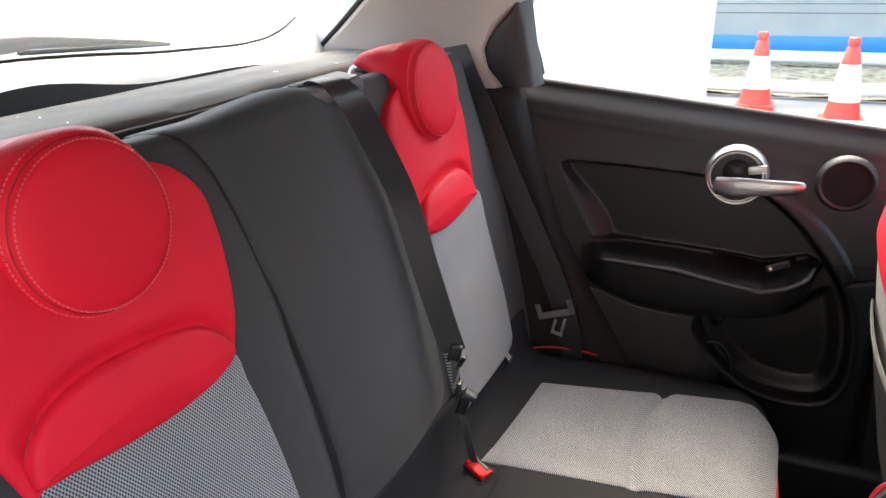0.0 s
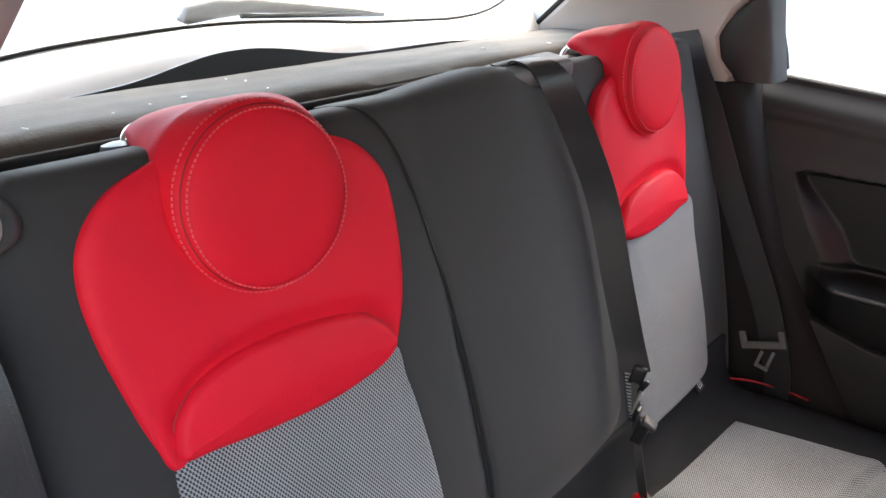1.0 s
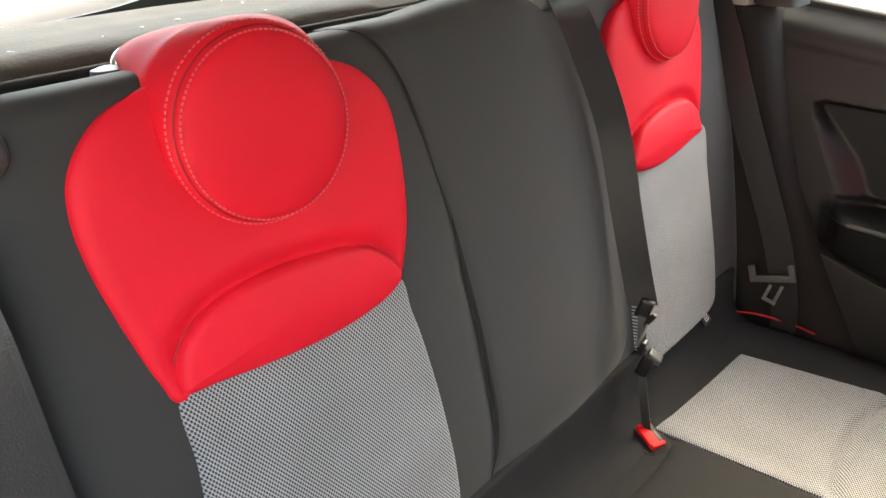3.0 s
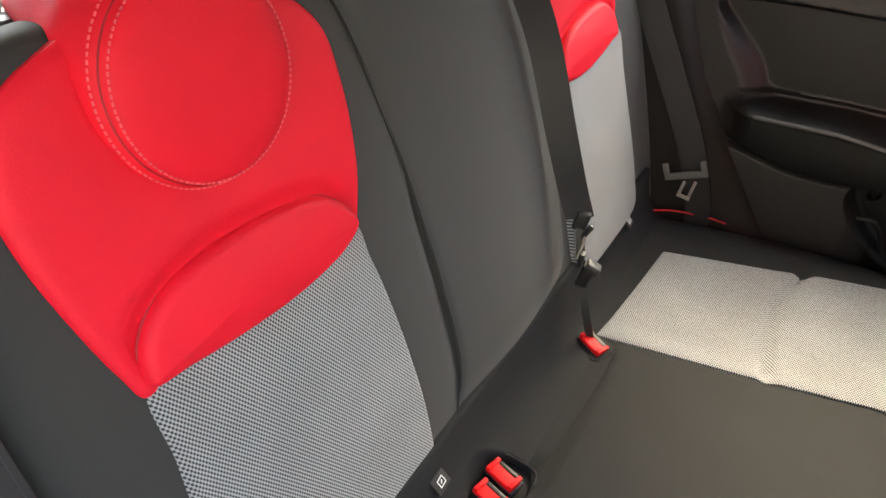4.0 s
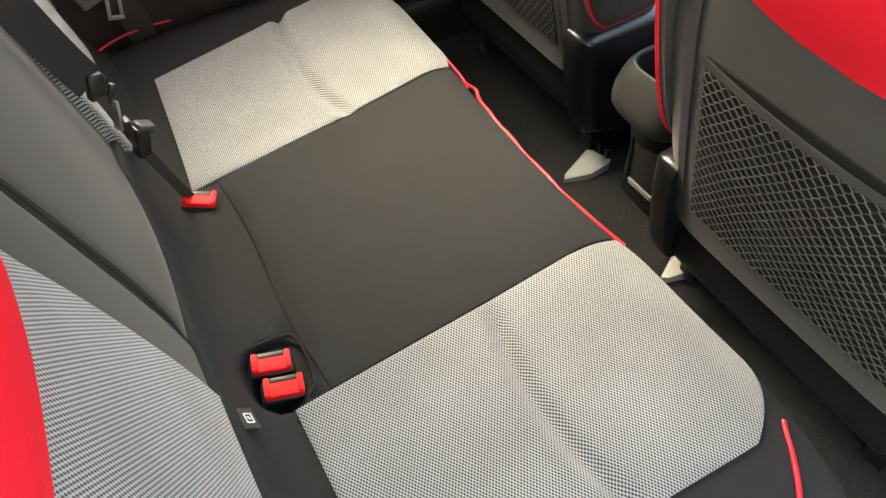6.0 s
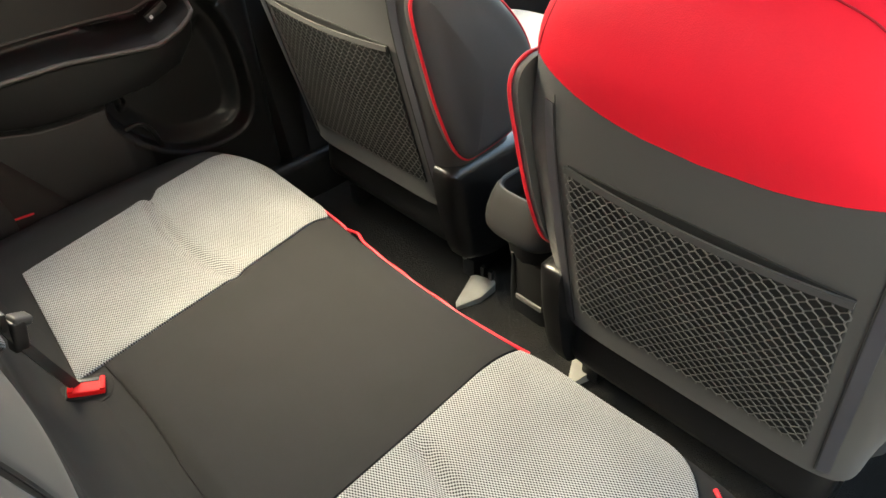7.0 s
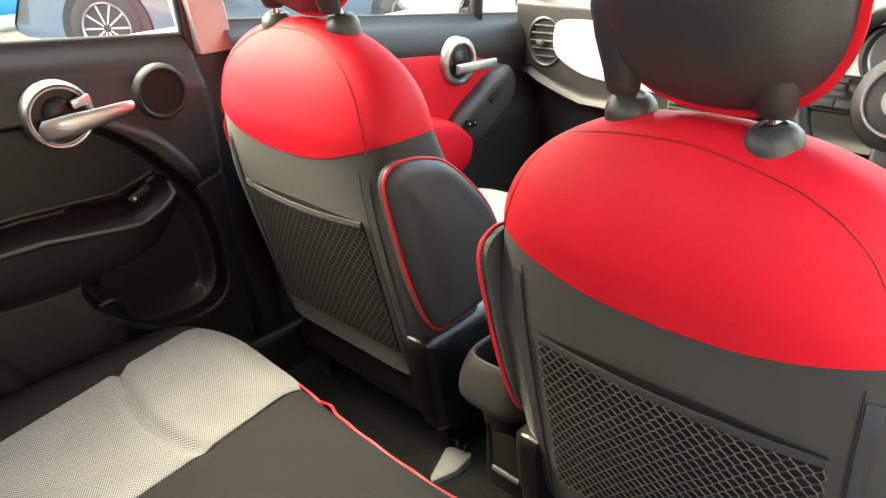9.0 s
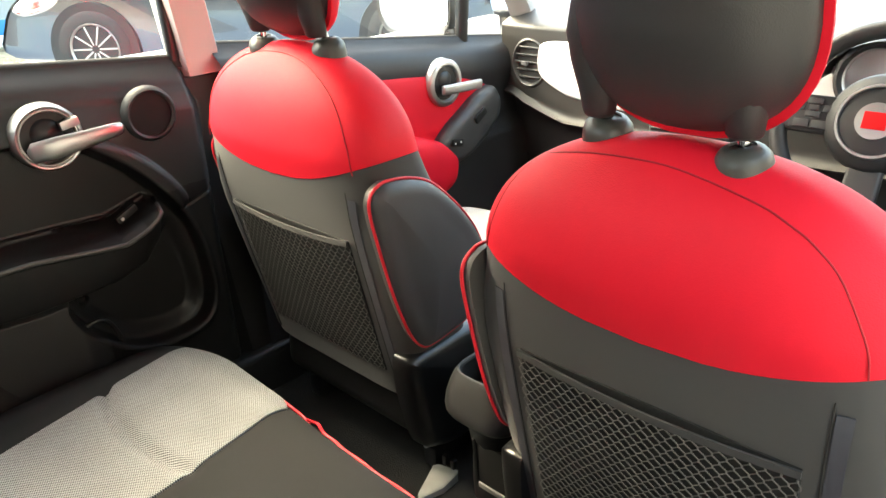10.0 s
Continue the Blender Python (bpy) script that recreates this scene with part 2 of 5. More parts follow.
def panel(flat, place, nu=40, nv=30, high=0.008, edge=0.01, drop=0.012):
    """A padded four-sided panel on a fine grid: flat(a, b) gives its plane's point for a, b in 0..1."""
    bm = bmesh.new()
    uvl = bm.loops.layers.uv.new("UVMap")
    us = [0, 0.004, 0.012, 0.025] + list(np.linspace(0.045, 0.955, nu)) + [0.975, 0.988, 0.996, 1]
    vs = [0, 0.006, 0.018, 0.035] + list(np.linspace(0.06, 0.94, nv)) + [0.965, 0.982, 0.994, 1]
    lu = (Vector(flat(1, 0.5)) - Vector(flat(0, 0.5))).length
    lv = (Vector(flat(0.5, 1)) - Vector(flat(0.5, 0))).length
    grid, uv = [], {}
    for a in us:
        row = []
        for b in vs:
            q = Vector(flat(a, b))
            e = min(1.0, min(a * lu, (1 - a) * lu, b * lv, (1 - b) * lv) / edge)
            vtx = bm.verts.new(place(q.x, q.y, high * math.sqrt(1 - (1 - e) ** 2) - (drop if e == 0 else 0)))
            uv[vtx] = q
            row.append(vtx)
        grid.append(row)
    for r0, r1 in zip(grid, grid[1:]):
        for k in range(len(vs) - 1):
            bm.faces.new((r0[k], r0[k + 1], r1[k + 1], r1[k]))
    for f in bm.faces:
        for lp in f.loops:
            lp[uvl].uv = uv[lp.vert]
    return bm


SPANS = {}


def inside(poly, x, y):
    """The distance from a closed polygon's edge, positive within; -0.05 far outside."""
    if id(poly) not in SPANS:
        SPANS[id(poly)] = (min(c[0] for c in poly), max(c[0] for c in poly), min(c[1] for c in poly), max(c[1] for c in poly))
    span = SPANS[id(poly)]
    if x < span[0] - 0.05 or x > span[1] + 0.05 or y < span[2] - 0.05 or y > span[3] + 0.05:
        return -0.05
    best, odd, n = 1e9, False, len(poly)
    for i in range(n):
        (x0, y0), (x1, y1) = poly[i], poly[(i + 1) % n]
        t = ((x - x0) * (x1 - x0) + (y - y0) * (y1 - y0)) / ((x1 - x0) ** 2 + (y1 - y0) ** 2 + 1e-12)
        t = min(1, max(0, t))
        best = min(best, math.hypot(x - x0 - t * (x1 - x0), y - y0 - t * (y1 - y0)))
        if (y0 > y) != (y1 > y) and x < (x1 - x0) * (y - y0) / (y1 - y0) + x0:
            odd = not odd
    return best if odd else -best


def loft(rows, caps=True, closed=True, bm=None):
    """Skin over loops of equal count."""
    bm = bm or bmesh.new()
    made = [[bm.verts.new(p) for p in row] for row in rows]
    n = len(rows[0])
    for a, b in zip(made, made[1:]):
        for i in range(n if closed else n - 1):
            bm.faces.new((a[i], a[(i + 1) % n], b[(i + 1) % n], b[i]))
    if caps and closed:
        bm.faces.new(made[0][::-1])
        bm.faces.new(made[-1])
    return bm


def tube(pts, r=0.003, seg=8, smooth=6, closed=False, bm=None):
    pts = curve_through(pts, closed, smooth) if smooth else [Vector(p) for p in pts]
    n, rows, up = len(pts), [], Vector((0.13, 0.31, 0.94))
    for i, p in enumerate(pts):
        a, b = pts[(i - 1) % n] if closed or i else p, pts[(i + 1) % n] if closed or i + 1 < n else p
        d = (b - a).normalized()
        side = d.cross(up).normalized()
        top = side.cross(d)
        rr = r(i / max(1, n - 1)) if callable(r) else r
        rows.append([p + rr * (math.cos(k * math.tau / seg) * side + math.sin(k * math.tau / seg) * top) for k in range(seg)])
        up = top
    if closed:
        rows.append(rows[0])
        return loft(rows, False, True, bm)
    return loft(rows, True, True, bm)


def strap(pts, across, width=0.047, thick=0.0014, smooth=6):
    """A belt along pts; across: its width's direction at each point."""
    line, dirs = curve_through(pts, False, smooth), curve_through(across, False, smooth)
    rows = []
    for i, p in enumerate(line):
        d = (line[min(i + 1, len(line) - 1)] - line[max(i - 1, 0)]).normalized()
        a = dirs[i].normalized()
        n = d.cross(a).normalized() * thick
        w = a * width / 2
        rows.append([p - w - n, p + w - n, p + w + n, p - w + n])
    bm = loft(rows)
    return bm


def box(size, m=Matrix(), bevel=0.004, seg=2, taper=None):
    """A box with rounded edges, centred at the pose m. taper: scales its top."""
    bm = bmesh.new()
    bmesh.ops.create_cube(bm, size=1)
    for v in bm.verts:
        v.co = Vector((v.co.x * size[0], v.co.y * size[1], v.co.z * size[2]))
        if taper and v.co.z > 0:
            v.co.x *= taper[0]
            v.co.y *= taper[1]
    if bevel:
        bmesh.ops.bevel(bm, geom=bm.edges[:], offset=bevel, segments=seg, profile=0.6, affect="EDGES")
    bmesh.ops.transform(bm, matrix=m, verts=bm.verts)
    return bm


def lathe(profile, m=Matrix(), seg=32, sx=1.0, sy=1.0):
    """Turns (radius, height) pairs round the local z."""
    rows = [[m @ Vector((r * sx * math.cos(k * math.tau / seg), r * sy * math.sin(k * math.tau / seg), h)) for k in range(seg)] for r, h in profile]
    return loft(rows)


def join(*bms):
    out = bmesh.new()
    for b in bms:
        me = bpy.data.meshes.new("tmp")
        b.to_mesh(me)
        b.free()
        out.from_mesh(me)
        bpy.data.meshes.remove(me)
    return out


def relief(u0, u1, v0, v1, nu, nv, place):
    """A grid sheet with its own relief."""
    rows = [[Vector(place(u0 + (u1 - u0) * i / nu, v0 + (v1 - v0) * j / nv)) for i in range(nu + 1)] for j in range(nv + 1)]
    return loft(rows, False, False)


def smooth01(x, a, b):
    t = min(1.0, max(0.0, (x - a) / (b - a)))
    return t * t * (3 - 2 * t)


def bump(x, c, w):
    return math.exp(-((x - c) / w) ** 2)


# ---- outside ----
ground = relief(-150, 150, -150, 150, 30, 30, lambda x, y: (x, y, -0.0))
alone("ground", ground, TARMAC, "worn grey tarmac yard around the car", "ground", kind="structure")
verge = relief(-14, 26, 8.8, 12.4, 120, 16, lambda x, y: (x, y, 0.02 + 0.05 * noise.noise((x * 3, y * 3, 0)) + 0.03 * noise.noise((x * 11, y * 11, 4))))
alone("grass_verge", verge, GRASS, "dry brown grass verge in front of the shed", "verge", kind="stuff")


def shed():
    top = thing("metal_shed", "grey corrugated metal shed with a blue stripe", "building", at=(2, 12.6, 0))
    part("wall", relief(-16, 30, 0.36, 6.0, 460, 2, lambda x, z: (x, 12.6 + 0.02 * math.copysign(min(1, abs(2.5 * math.sin(x * 9))), math.sin(x * 9)), z)), METAL_WALL, top)
    part("stripe", box((46, 0.06, 0.27), pose(7, 12.56, 0.235), 0.004), BLUE, top, "bright blue painted band")
    part("plinth", box((46, 0.1, 0.1), pose(7, 12.56, 0.05), 0.004), DARK_SHEET, top, "dark grey base strip")
    for z in (0.72, 0.86, 0.98):
        part("wire", tube([(-16, 12.45, z), (30, 12.45, z + 0.02)], 0.008, 5, 0), DARK_SHEET, top)
    part("roof", box((46.6, 6, 0.15), pose(7, 15.4, 6.07), 0.01), METAL_WALL, top)


shed()
for y, r in ((11.6, 0.09), (8.7, 0.075)):
    rail = thing("knee_rail", "low white painted pipe rail on the ground", "rail", "white rails", at=(6, y, 0))
    part("pipe", tube([(-14, y, r + 0.06), (26, y, r + 0.06)], r, 12, 0), CONE_WHITE, rail)
    for x in range(-14, 27, 4):
        part("foot", box((0.12, 0.2, 0.1), pose(x, y, 0.04), 0.01), CONE_WHITE, rail)


def cone(x, y, k):
    c = thing("traffic_cone", "red and white plastic traffic cone on the tarmac", "traffic cone", "cones by the verge", at=(x, y, 0))
    m = pose(x, y, 0) @ Matrix.Scale(k, 4)
    part("base", box((0.4, 0.4, 0.05), pose(x, y, 0.025), 0.015), ORANGE, c)
    part("lower_band", lathe([(0.155, 0.045), (0.15, 0.06), (0.127, 0.2), (0.124, 0.2)], m), ORANGE, c)
    part("sleeve", lathe([(0.124, 0.198), (0.129, 0.2), (0.083, 0.52), (0.078, 0.522)], m), CONE_WHITE, c, "white reflective sleeve")
    part("tip", lathe([(0.078, 0.52), (0.08, 0.522), (0.055, 0.66), (0.04, 0.67), (0.04, 0.69), (0.05, 0.695), (0.05, 0.74), (0.04, 0.75), (0.0005, 0.75)], m), ORANGE, c)


cone(0.27, 8.0, 1.08)
cone(1.1, 7.4, 1.1)


WALL_GREY = material("grey_shade_wall", (0.24, 0.24, 0.235), 0.8, grain=0.002, grain_scale=90, vary=0.08, stain_scale=0.7)
cabin = thing("site_cabin", "plain white steel site cabin beside the parking bay", "cabin", at=(-3, 5.15, 0))
part("body", box((6.0, 1.0, 2.6), pose(-3.05, 5.15, 1.32), 0.01), WHITE_PAINT, cabin)
part("skid", box((5.9, 0.9, 0.1), pose(-3.05, 5.15, 0.03), 0.01), DARK_SHEET, cabin)
# unseen wall, added to hold back skylight at the open right door
alone("shade_wall_right", box((22, 0.3, 3.0), pose(1, -3.2, 1.5), 0.01), WALL_GREY, "unseen grey wall added to cut light from the car's right", "wall", kind="structure")
wall_back = box((0.3, 20, 2.6), pose(-7.2, -1, 1.3), 0.01)
alone("wall_back", wall_back, WALL_WHITE, "white rendered yard wall behind the car", "wall", kind="structure")


def wheel_on(parent, m, rim_mat=CHROME):
    """A wheel whose axle is the local z of m."""
    w = part("wheel", lathe([(0.21, -0.1), (0.3, -0.1), (0.325, -0.07), (0.33, 0), (0.325, 0.07), (0.3, 0.1), (0.22, 0.1), (0.21, 0.0)], m, 40), RUBBER, parent)
    part("rim", lathe([(0.20, -0.05), (0.222, 0.09), (0.212, 0.1), (0.2, 0.09), (0.195, 0.0), (0.05, -0.02), (0.0005, -0.02)], m, 40), rim_mat, w, "silver alloy rim")
    spokes = []
    for k in range(10):
        a = k * math.tau / 10
        spokes.append(box((0.17, 0.02, 0.025), m @ Matrix.Translation((0.115 * math.cos(a), 0.115 * math.sin(a), 0.07)) @ Matrix.Rotation(a, 4, "Z"), 0.005))
    part("spokes", join(*spokes), rim_mat, w, "pale alloy spokes")
    return w


def parked_car(name, label, m, paint, rim=SATIN):
    """A hatchback along the local x, its front at +x, on the local z = 0."""
    car = thing(name, label, "car")
    car.matrix_basis = m
    prof = [(-2.0, 0.3), (-2.05, 0.6), (-2.0, 0.95), (-1.75, 1.25), (-1.4, 1.42), (-0.7, 1.47), (0.1, 1.42), (0.75, 1.02), (1.5, 0.92), (1.9, 0.78), (2.08, 0.55), (2.05, 0.28), (1.0, 0.22), (-1.0, 0.22)]
    line = curve_through([(p[0], p[1]) for p in prof], True, 4)
    rows = []
    for y, s in ((-0.86, 0.9), (-0.88, 0.96), (-0.8, 1.0), (0.8, 1.0), (0.88, 0.96), (0.86, 0.9)):
        rows.append([m @ Vector((p.x * (0.98 + 0.02 * s), y * (1 - 0.22 * smooth01(p.y, 0.9, 1.45)), 0.62 + (p.y - 0.62) * s)) for p in line])
    part("body", loft(rows), paint, car)
    for side in (-1, 1):
        win = [(-1.45, 1.0), (-1.3, 1.3), (-0.6, 1.38), (0.05, 1.33), (0.6, 1.0)]
        part("window", pillow(win, lambda u, v, h: m @ Vector((u, side * (0.875 - 0.42 * max(0, v - 0.93) + h), v)), 0.004, 0.0, 0.02), GLASS_DARK, car)
        for x in (-1.33, 1.33):
            part("wheel_arch", lathe([(0.0005, -0.02), (0.39, -0.02), (0.385, 0.012), (0.33, 0.01)], m @ pose(x, side * 0.872, 0.34, -90 * side, 0, 0), 40), RUBBER, car)
            wheel_on(car, m @ pose(x, side * 0.8, 0.34, -90 * side, 0, 0), rim)
        part("headlight", pillow([(1.55, 0.8), (1.75, 0.84), (2.0, 0.7), (1.9, 0.62), (1.65, 0.68)], lambda u, v, h: m @ Vector((u, side * (0.85 + h), v)), 0.02, 0.0, 0.05), CHROME, car)
    return car


GLASS_DARK = material("dark_car_glass", (0.02, 0.025, 0.025), 0.05, vary=0.02)
parked_car("black_hatchback", "glossy black hatchback with silver alloy wheels", pose(4.995, 6.79, 0, 0, 0, 131) @ Matrix.Scale(1.22, 4), CAR_BLACK)
parked_car("silver_car", "silver car parked in the yard", pose(9.5, 7.2, 0, 0, 0, 150), material("silver_paint", (0.55, 0.55, 0.56), 0.25, metal=0.6, vary=0.03))

# ---- car shell ----
FLOOR_Z = 0.45
alone("floor", relief(-0.1, 2.2, -0.74, 0.74, 90, 60, lambda x, y: (x, y, FLOOR_Z + 0.05 * bump(y, 0, 0.12) * smooth01(x, 0.6, 0.9) + 0.003 * noise.noise((x * 14, y * 14, 0)))), CARPET, "black carpeted car floor", "floor", kind="structure")

def roof_z(x, y):
    return 1.78 - 0.045 * (y / 0.6) ** 2 - 0.12 * smooth01(-x, -0.1, 0.9) - 0.1 * smooth01(x, 1.0, 1.9)


roof = relief(-0.55, 1.45, -0.66, 0.64, 30, 20, lambda x, y: (x, y, roof_z(x, y)))
alone("ceiling", roof, HEADLINER, "pale grey cloth headliner", "ceiling", kind="structure")
alone("roof", relief(-0.6, 1.5, -0.7, 0.68, 30, 20, lambda x, y: (x, y, roof_z(x, y) + 0.04)), WHITE_PAINT, "white painted car roof", "roof", kind="structure")


GREY_PLASTIC_MID = material("mid_grey_plastic", (0.05, 0.05, 0.05), 0.42, grain=0.0003, grain_scale=900, vary=0.08)

alone("roof_rail", box((1.7, 0.1, 0.13), pose(0.55, -0.66, 1.655), 0.03, 3), TRIM, "pale grey roof rail trim over the open door", "roof rail", kind="structure")

# ---- rear bench ----
def back_x(z):
    return 0.05 - 0.22 * (z - 0.77) - 0.35 * max(0, z - 1.37) ** 2


def on_back(u, v, h):
    """A place on the bench's backrest: u across, v up, h proud."""
    return Vector((back_x(v) + h * 0.977, u, v + h * 0.215))


def fold_x(y):
    """The sewn fold across a woven insert, at y from the car's middle."""
    return 0.365 - 0.027 * (1 - ((abs(y) - 0.36) / 0.16) ** 2) - (0.007 if y < 0 else 0.0)


def well_dip(x, y):
    """The depth of the hollow round the two buckles."""
    return 0.03 * smooth01(1 - ((x - 0.097) / 0.042) ** 2 - ((y + 0.154) / 0.054) ** 2, 0.0, 0.4)


def cushion_z(x, y):
    z = -well_dip(x, y) + 0.738 - 0.03 * (max(0, x - 0.5) / 0.08) ** 2 - 0.03 * (max(0, abs(y) - 0.55) / 0.12) ** 2 + 0.006 * bump(abs(y), 0.46, 0.1)
    seam = fold_x(y)
    if 0.17 < abs(y) < 0.56:
        fade = smooth01(abs(y), 0.195, 0.24) * smooth01(0.56 - abs(y), 0, 0.04)
        z -= fade * (0.013 * bump(x, seam, 0.011) + 0.004 * smooth01(seam - x, -0.02, 0.05))
    z -= 0.006 * smooth01(0.16 - x, 0.0, 0.02) * smooth01(0.165 - abs(y), 0.0, 0.03)
    return z


def on_cushion(u, v, h):
    return Vector((u, v, cushion_z(u, v) + h))


bench = thing("rear_bench_seat", "rear bench in charcoal cloth with red leather and woven inserts", "car seat", at=(0.3, 0, FLOOR_Z))


def back_slab(y0, y1, top=1.392):
    """One upholstered section of the backrest, its ends rounded."""
    prof = []
    for x, z in ((0.04, 0.70), (0.038, 0.80), (-0.002, 1.0), (-0.046, 1.2), (-0.082, 1.35), (-0.094, 1.385), (-0.115, top), (-0.145, top - 0.008), (-0.19, top - 0.035), (-0.21, top - 0.1), (-0.12, 0.85), (-0.06, 0.68)):
        prof.append((x, z))
    line = curve_through(prof, True, 5)
    c = sum(line, Vector((0, 0))) / len(line)
    ys = [y0 + e for e in (0, 0.002, 0.006, 0.012, 0.02, 0.03)]
    ys += [y0 + 0.03 + (y1 - y0 - 0.06) * t for t in np.linspace(0.08, 0.92, 12)]
    ys += [y1 - e for e in (0.03, 0.02, 0.012, 0.006, 0.002, 0)]
    rows = []
    for y in ys:
        e = min(y - y0, y1 - y)
        ins = 0.03 * (1 - math.sqrt(max(0, 1 - (1 - min(1, e / 0.03)) ** 2)))
        rows.append([Vector((p.x - (p - c).normalized().x * ins, y, p.y - (p - c).normalized().y * ins - 0.17 * smooth01(abs(y), 0.55, 0.67) * max(0, p.y - 1.1) / 0.29)) for p in line])
    return loft(rows)


back_r = part("backrest", back_slab(-0.605, -0.125), CLOTH, bench, "charcoal cloth backrest section")
back_l = part("backrest", back_slab(-0.125, 0.64), CLOTH, bench, "charcoal cloth backrest section")


def mid_plan(a, b):
    """The centre pad's plan: a up its height, b across it."""
    z = 0.808 + 0.642 * a
    soft = lambda xs, ys: sum(lerp(z + d, xs, ys) for d in (-0.024, -0.016, -0.008, 0, 0.008, 0.016, 0.024)) / 7
    left = soft((0.8, 0.83, 0.87, 0.92, 1.05, 1.18, 1.28, 1.357, 1.4, 1.45), (-0.172, -0.155, -0.13, -0.122, -0.128, -0.143, -0.163, -0.187, -0.222, -0.24))
    right = soft((0.8, 0.835, 0.863, 0.99, 1.112, 1.258, 1.374, 1.45), (0.12, 0.178, 0.2, 0.206, 0.191, 0.156, 0.104, 0.065))
    return left + (right - left) * b, z


def over_top(u, v, h):
    """As on_back, but it rolls over the backrest's top edge."""
    bend, r = v - 1.37, 0.024
    if bend <= 0:
        return on_back(u, v, h)
    a = min(math.pi / 2, bend / r)
    rest = max(0.0, bend - r * math.pi / 2)
    x0 = back_x(1.37)
    return Vector((x0 - r * (1 - math.cos(a)) - rest + h * math.cos(a), u, 1.37 + r * math.sin(a) - 0.12 * rest + h * (0.215 + 0.785 * math.sin(a))))


def on_mid(u, v, h):
    return over_top(u, v, h - 0.004 + 0.012 * math.sin(math.pi * min(1, max(0, (u + 0.15) / 0.34))) - 0.013 * smooth01(u, 0.0, 0.09) * smooth01(v, 1.33, 1.39) - 0.012 * smooth01(0.87 - v, 0.0, 0.06))


part("centre_pad", panel(mid_plan, on_mid, 44, 36, 0.004, 0.012, 0.008), CLOTH, back_l, "smooth charcoal cloth centre pad")
part("seam", tube([over_top(*mid_plan(a, -0.006), -0.0012) for a in np.linspace(0.0, 0.97, 40)], 0.0009, 6, 0), DARK_SEAM, back_l, "black seam beside the centre pad")


PAD = [(0.489, 1.15), (0.487, 1.176), (0.472, 1.196), (0.443, 1.212), (0.4, 1.218), (0.335, 1.214), (0.281, 1.202), (0.25, 1.179), (0.239, 1.154), (0.268, 1.138), (0.33, 1.132), (0.397, 1.136), (0.455, 1.144)]
RED_PLAN = [(0.4, 1.395), (0.47, 1.378), (0.5, 1.36), (0.519, 1.335), (0.526, 1.305), (0.525, 1.27), (0.519, 1.232), (0.51, 1.19), (0.503, 1.165), (0.496, 1.144), (0.48, 1.138), (0.455, 1.138), (0.36, 1.132), (0.27, 1.138), (0.24, 1.141), (0.23, 1.155), (0.213, 1.195), (0.204, 1.24), (0.202, 1.29), (0.208, 1.33), (0.234, 1.36), (0.268, 1.376), (0.33, 1.393)]
RED_LINE = [tuple(c) for c in curve_through(RED_PLAN, True, 4)]
PAD_LINE = [tuple(c) for c in curve_through(PAD, True, 4)]


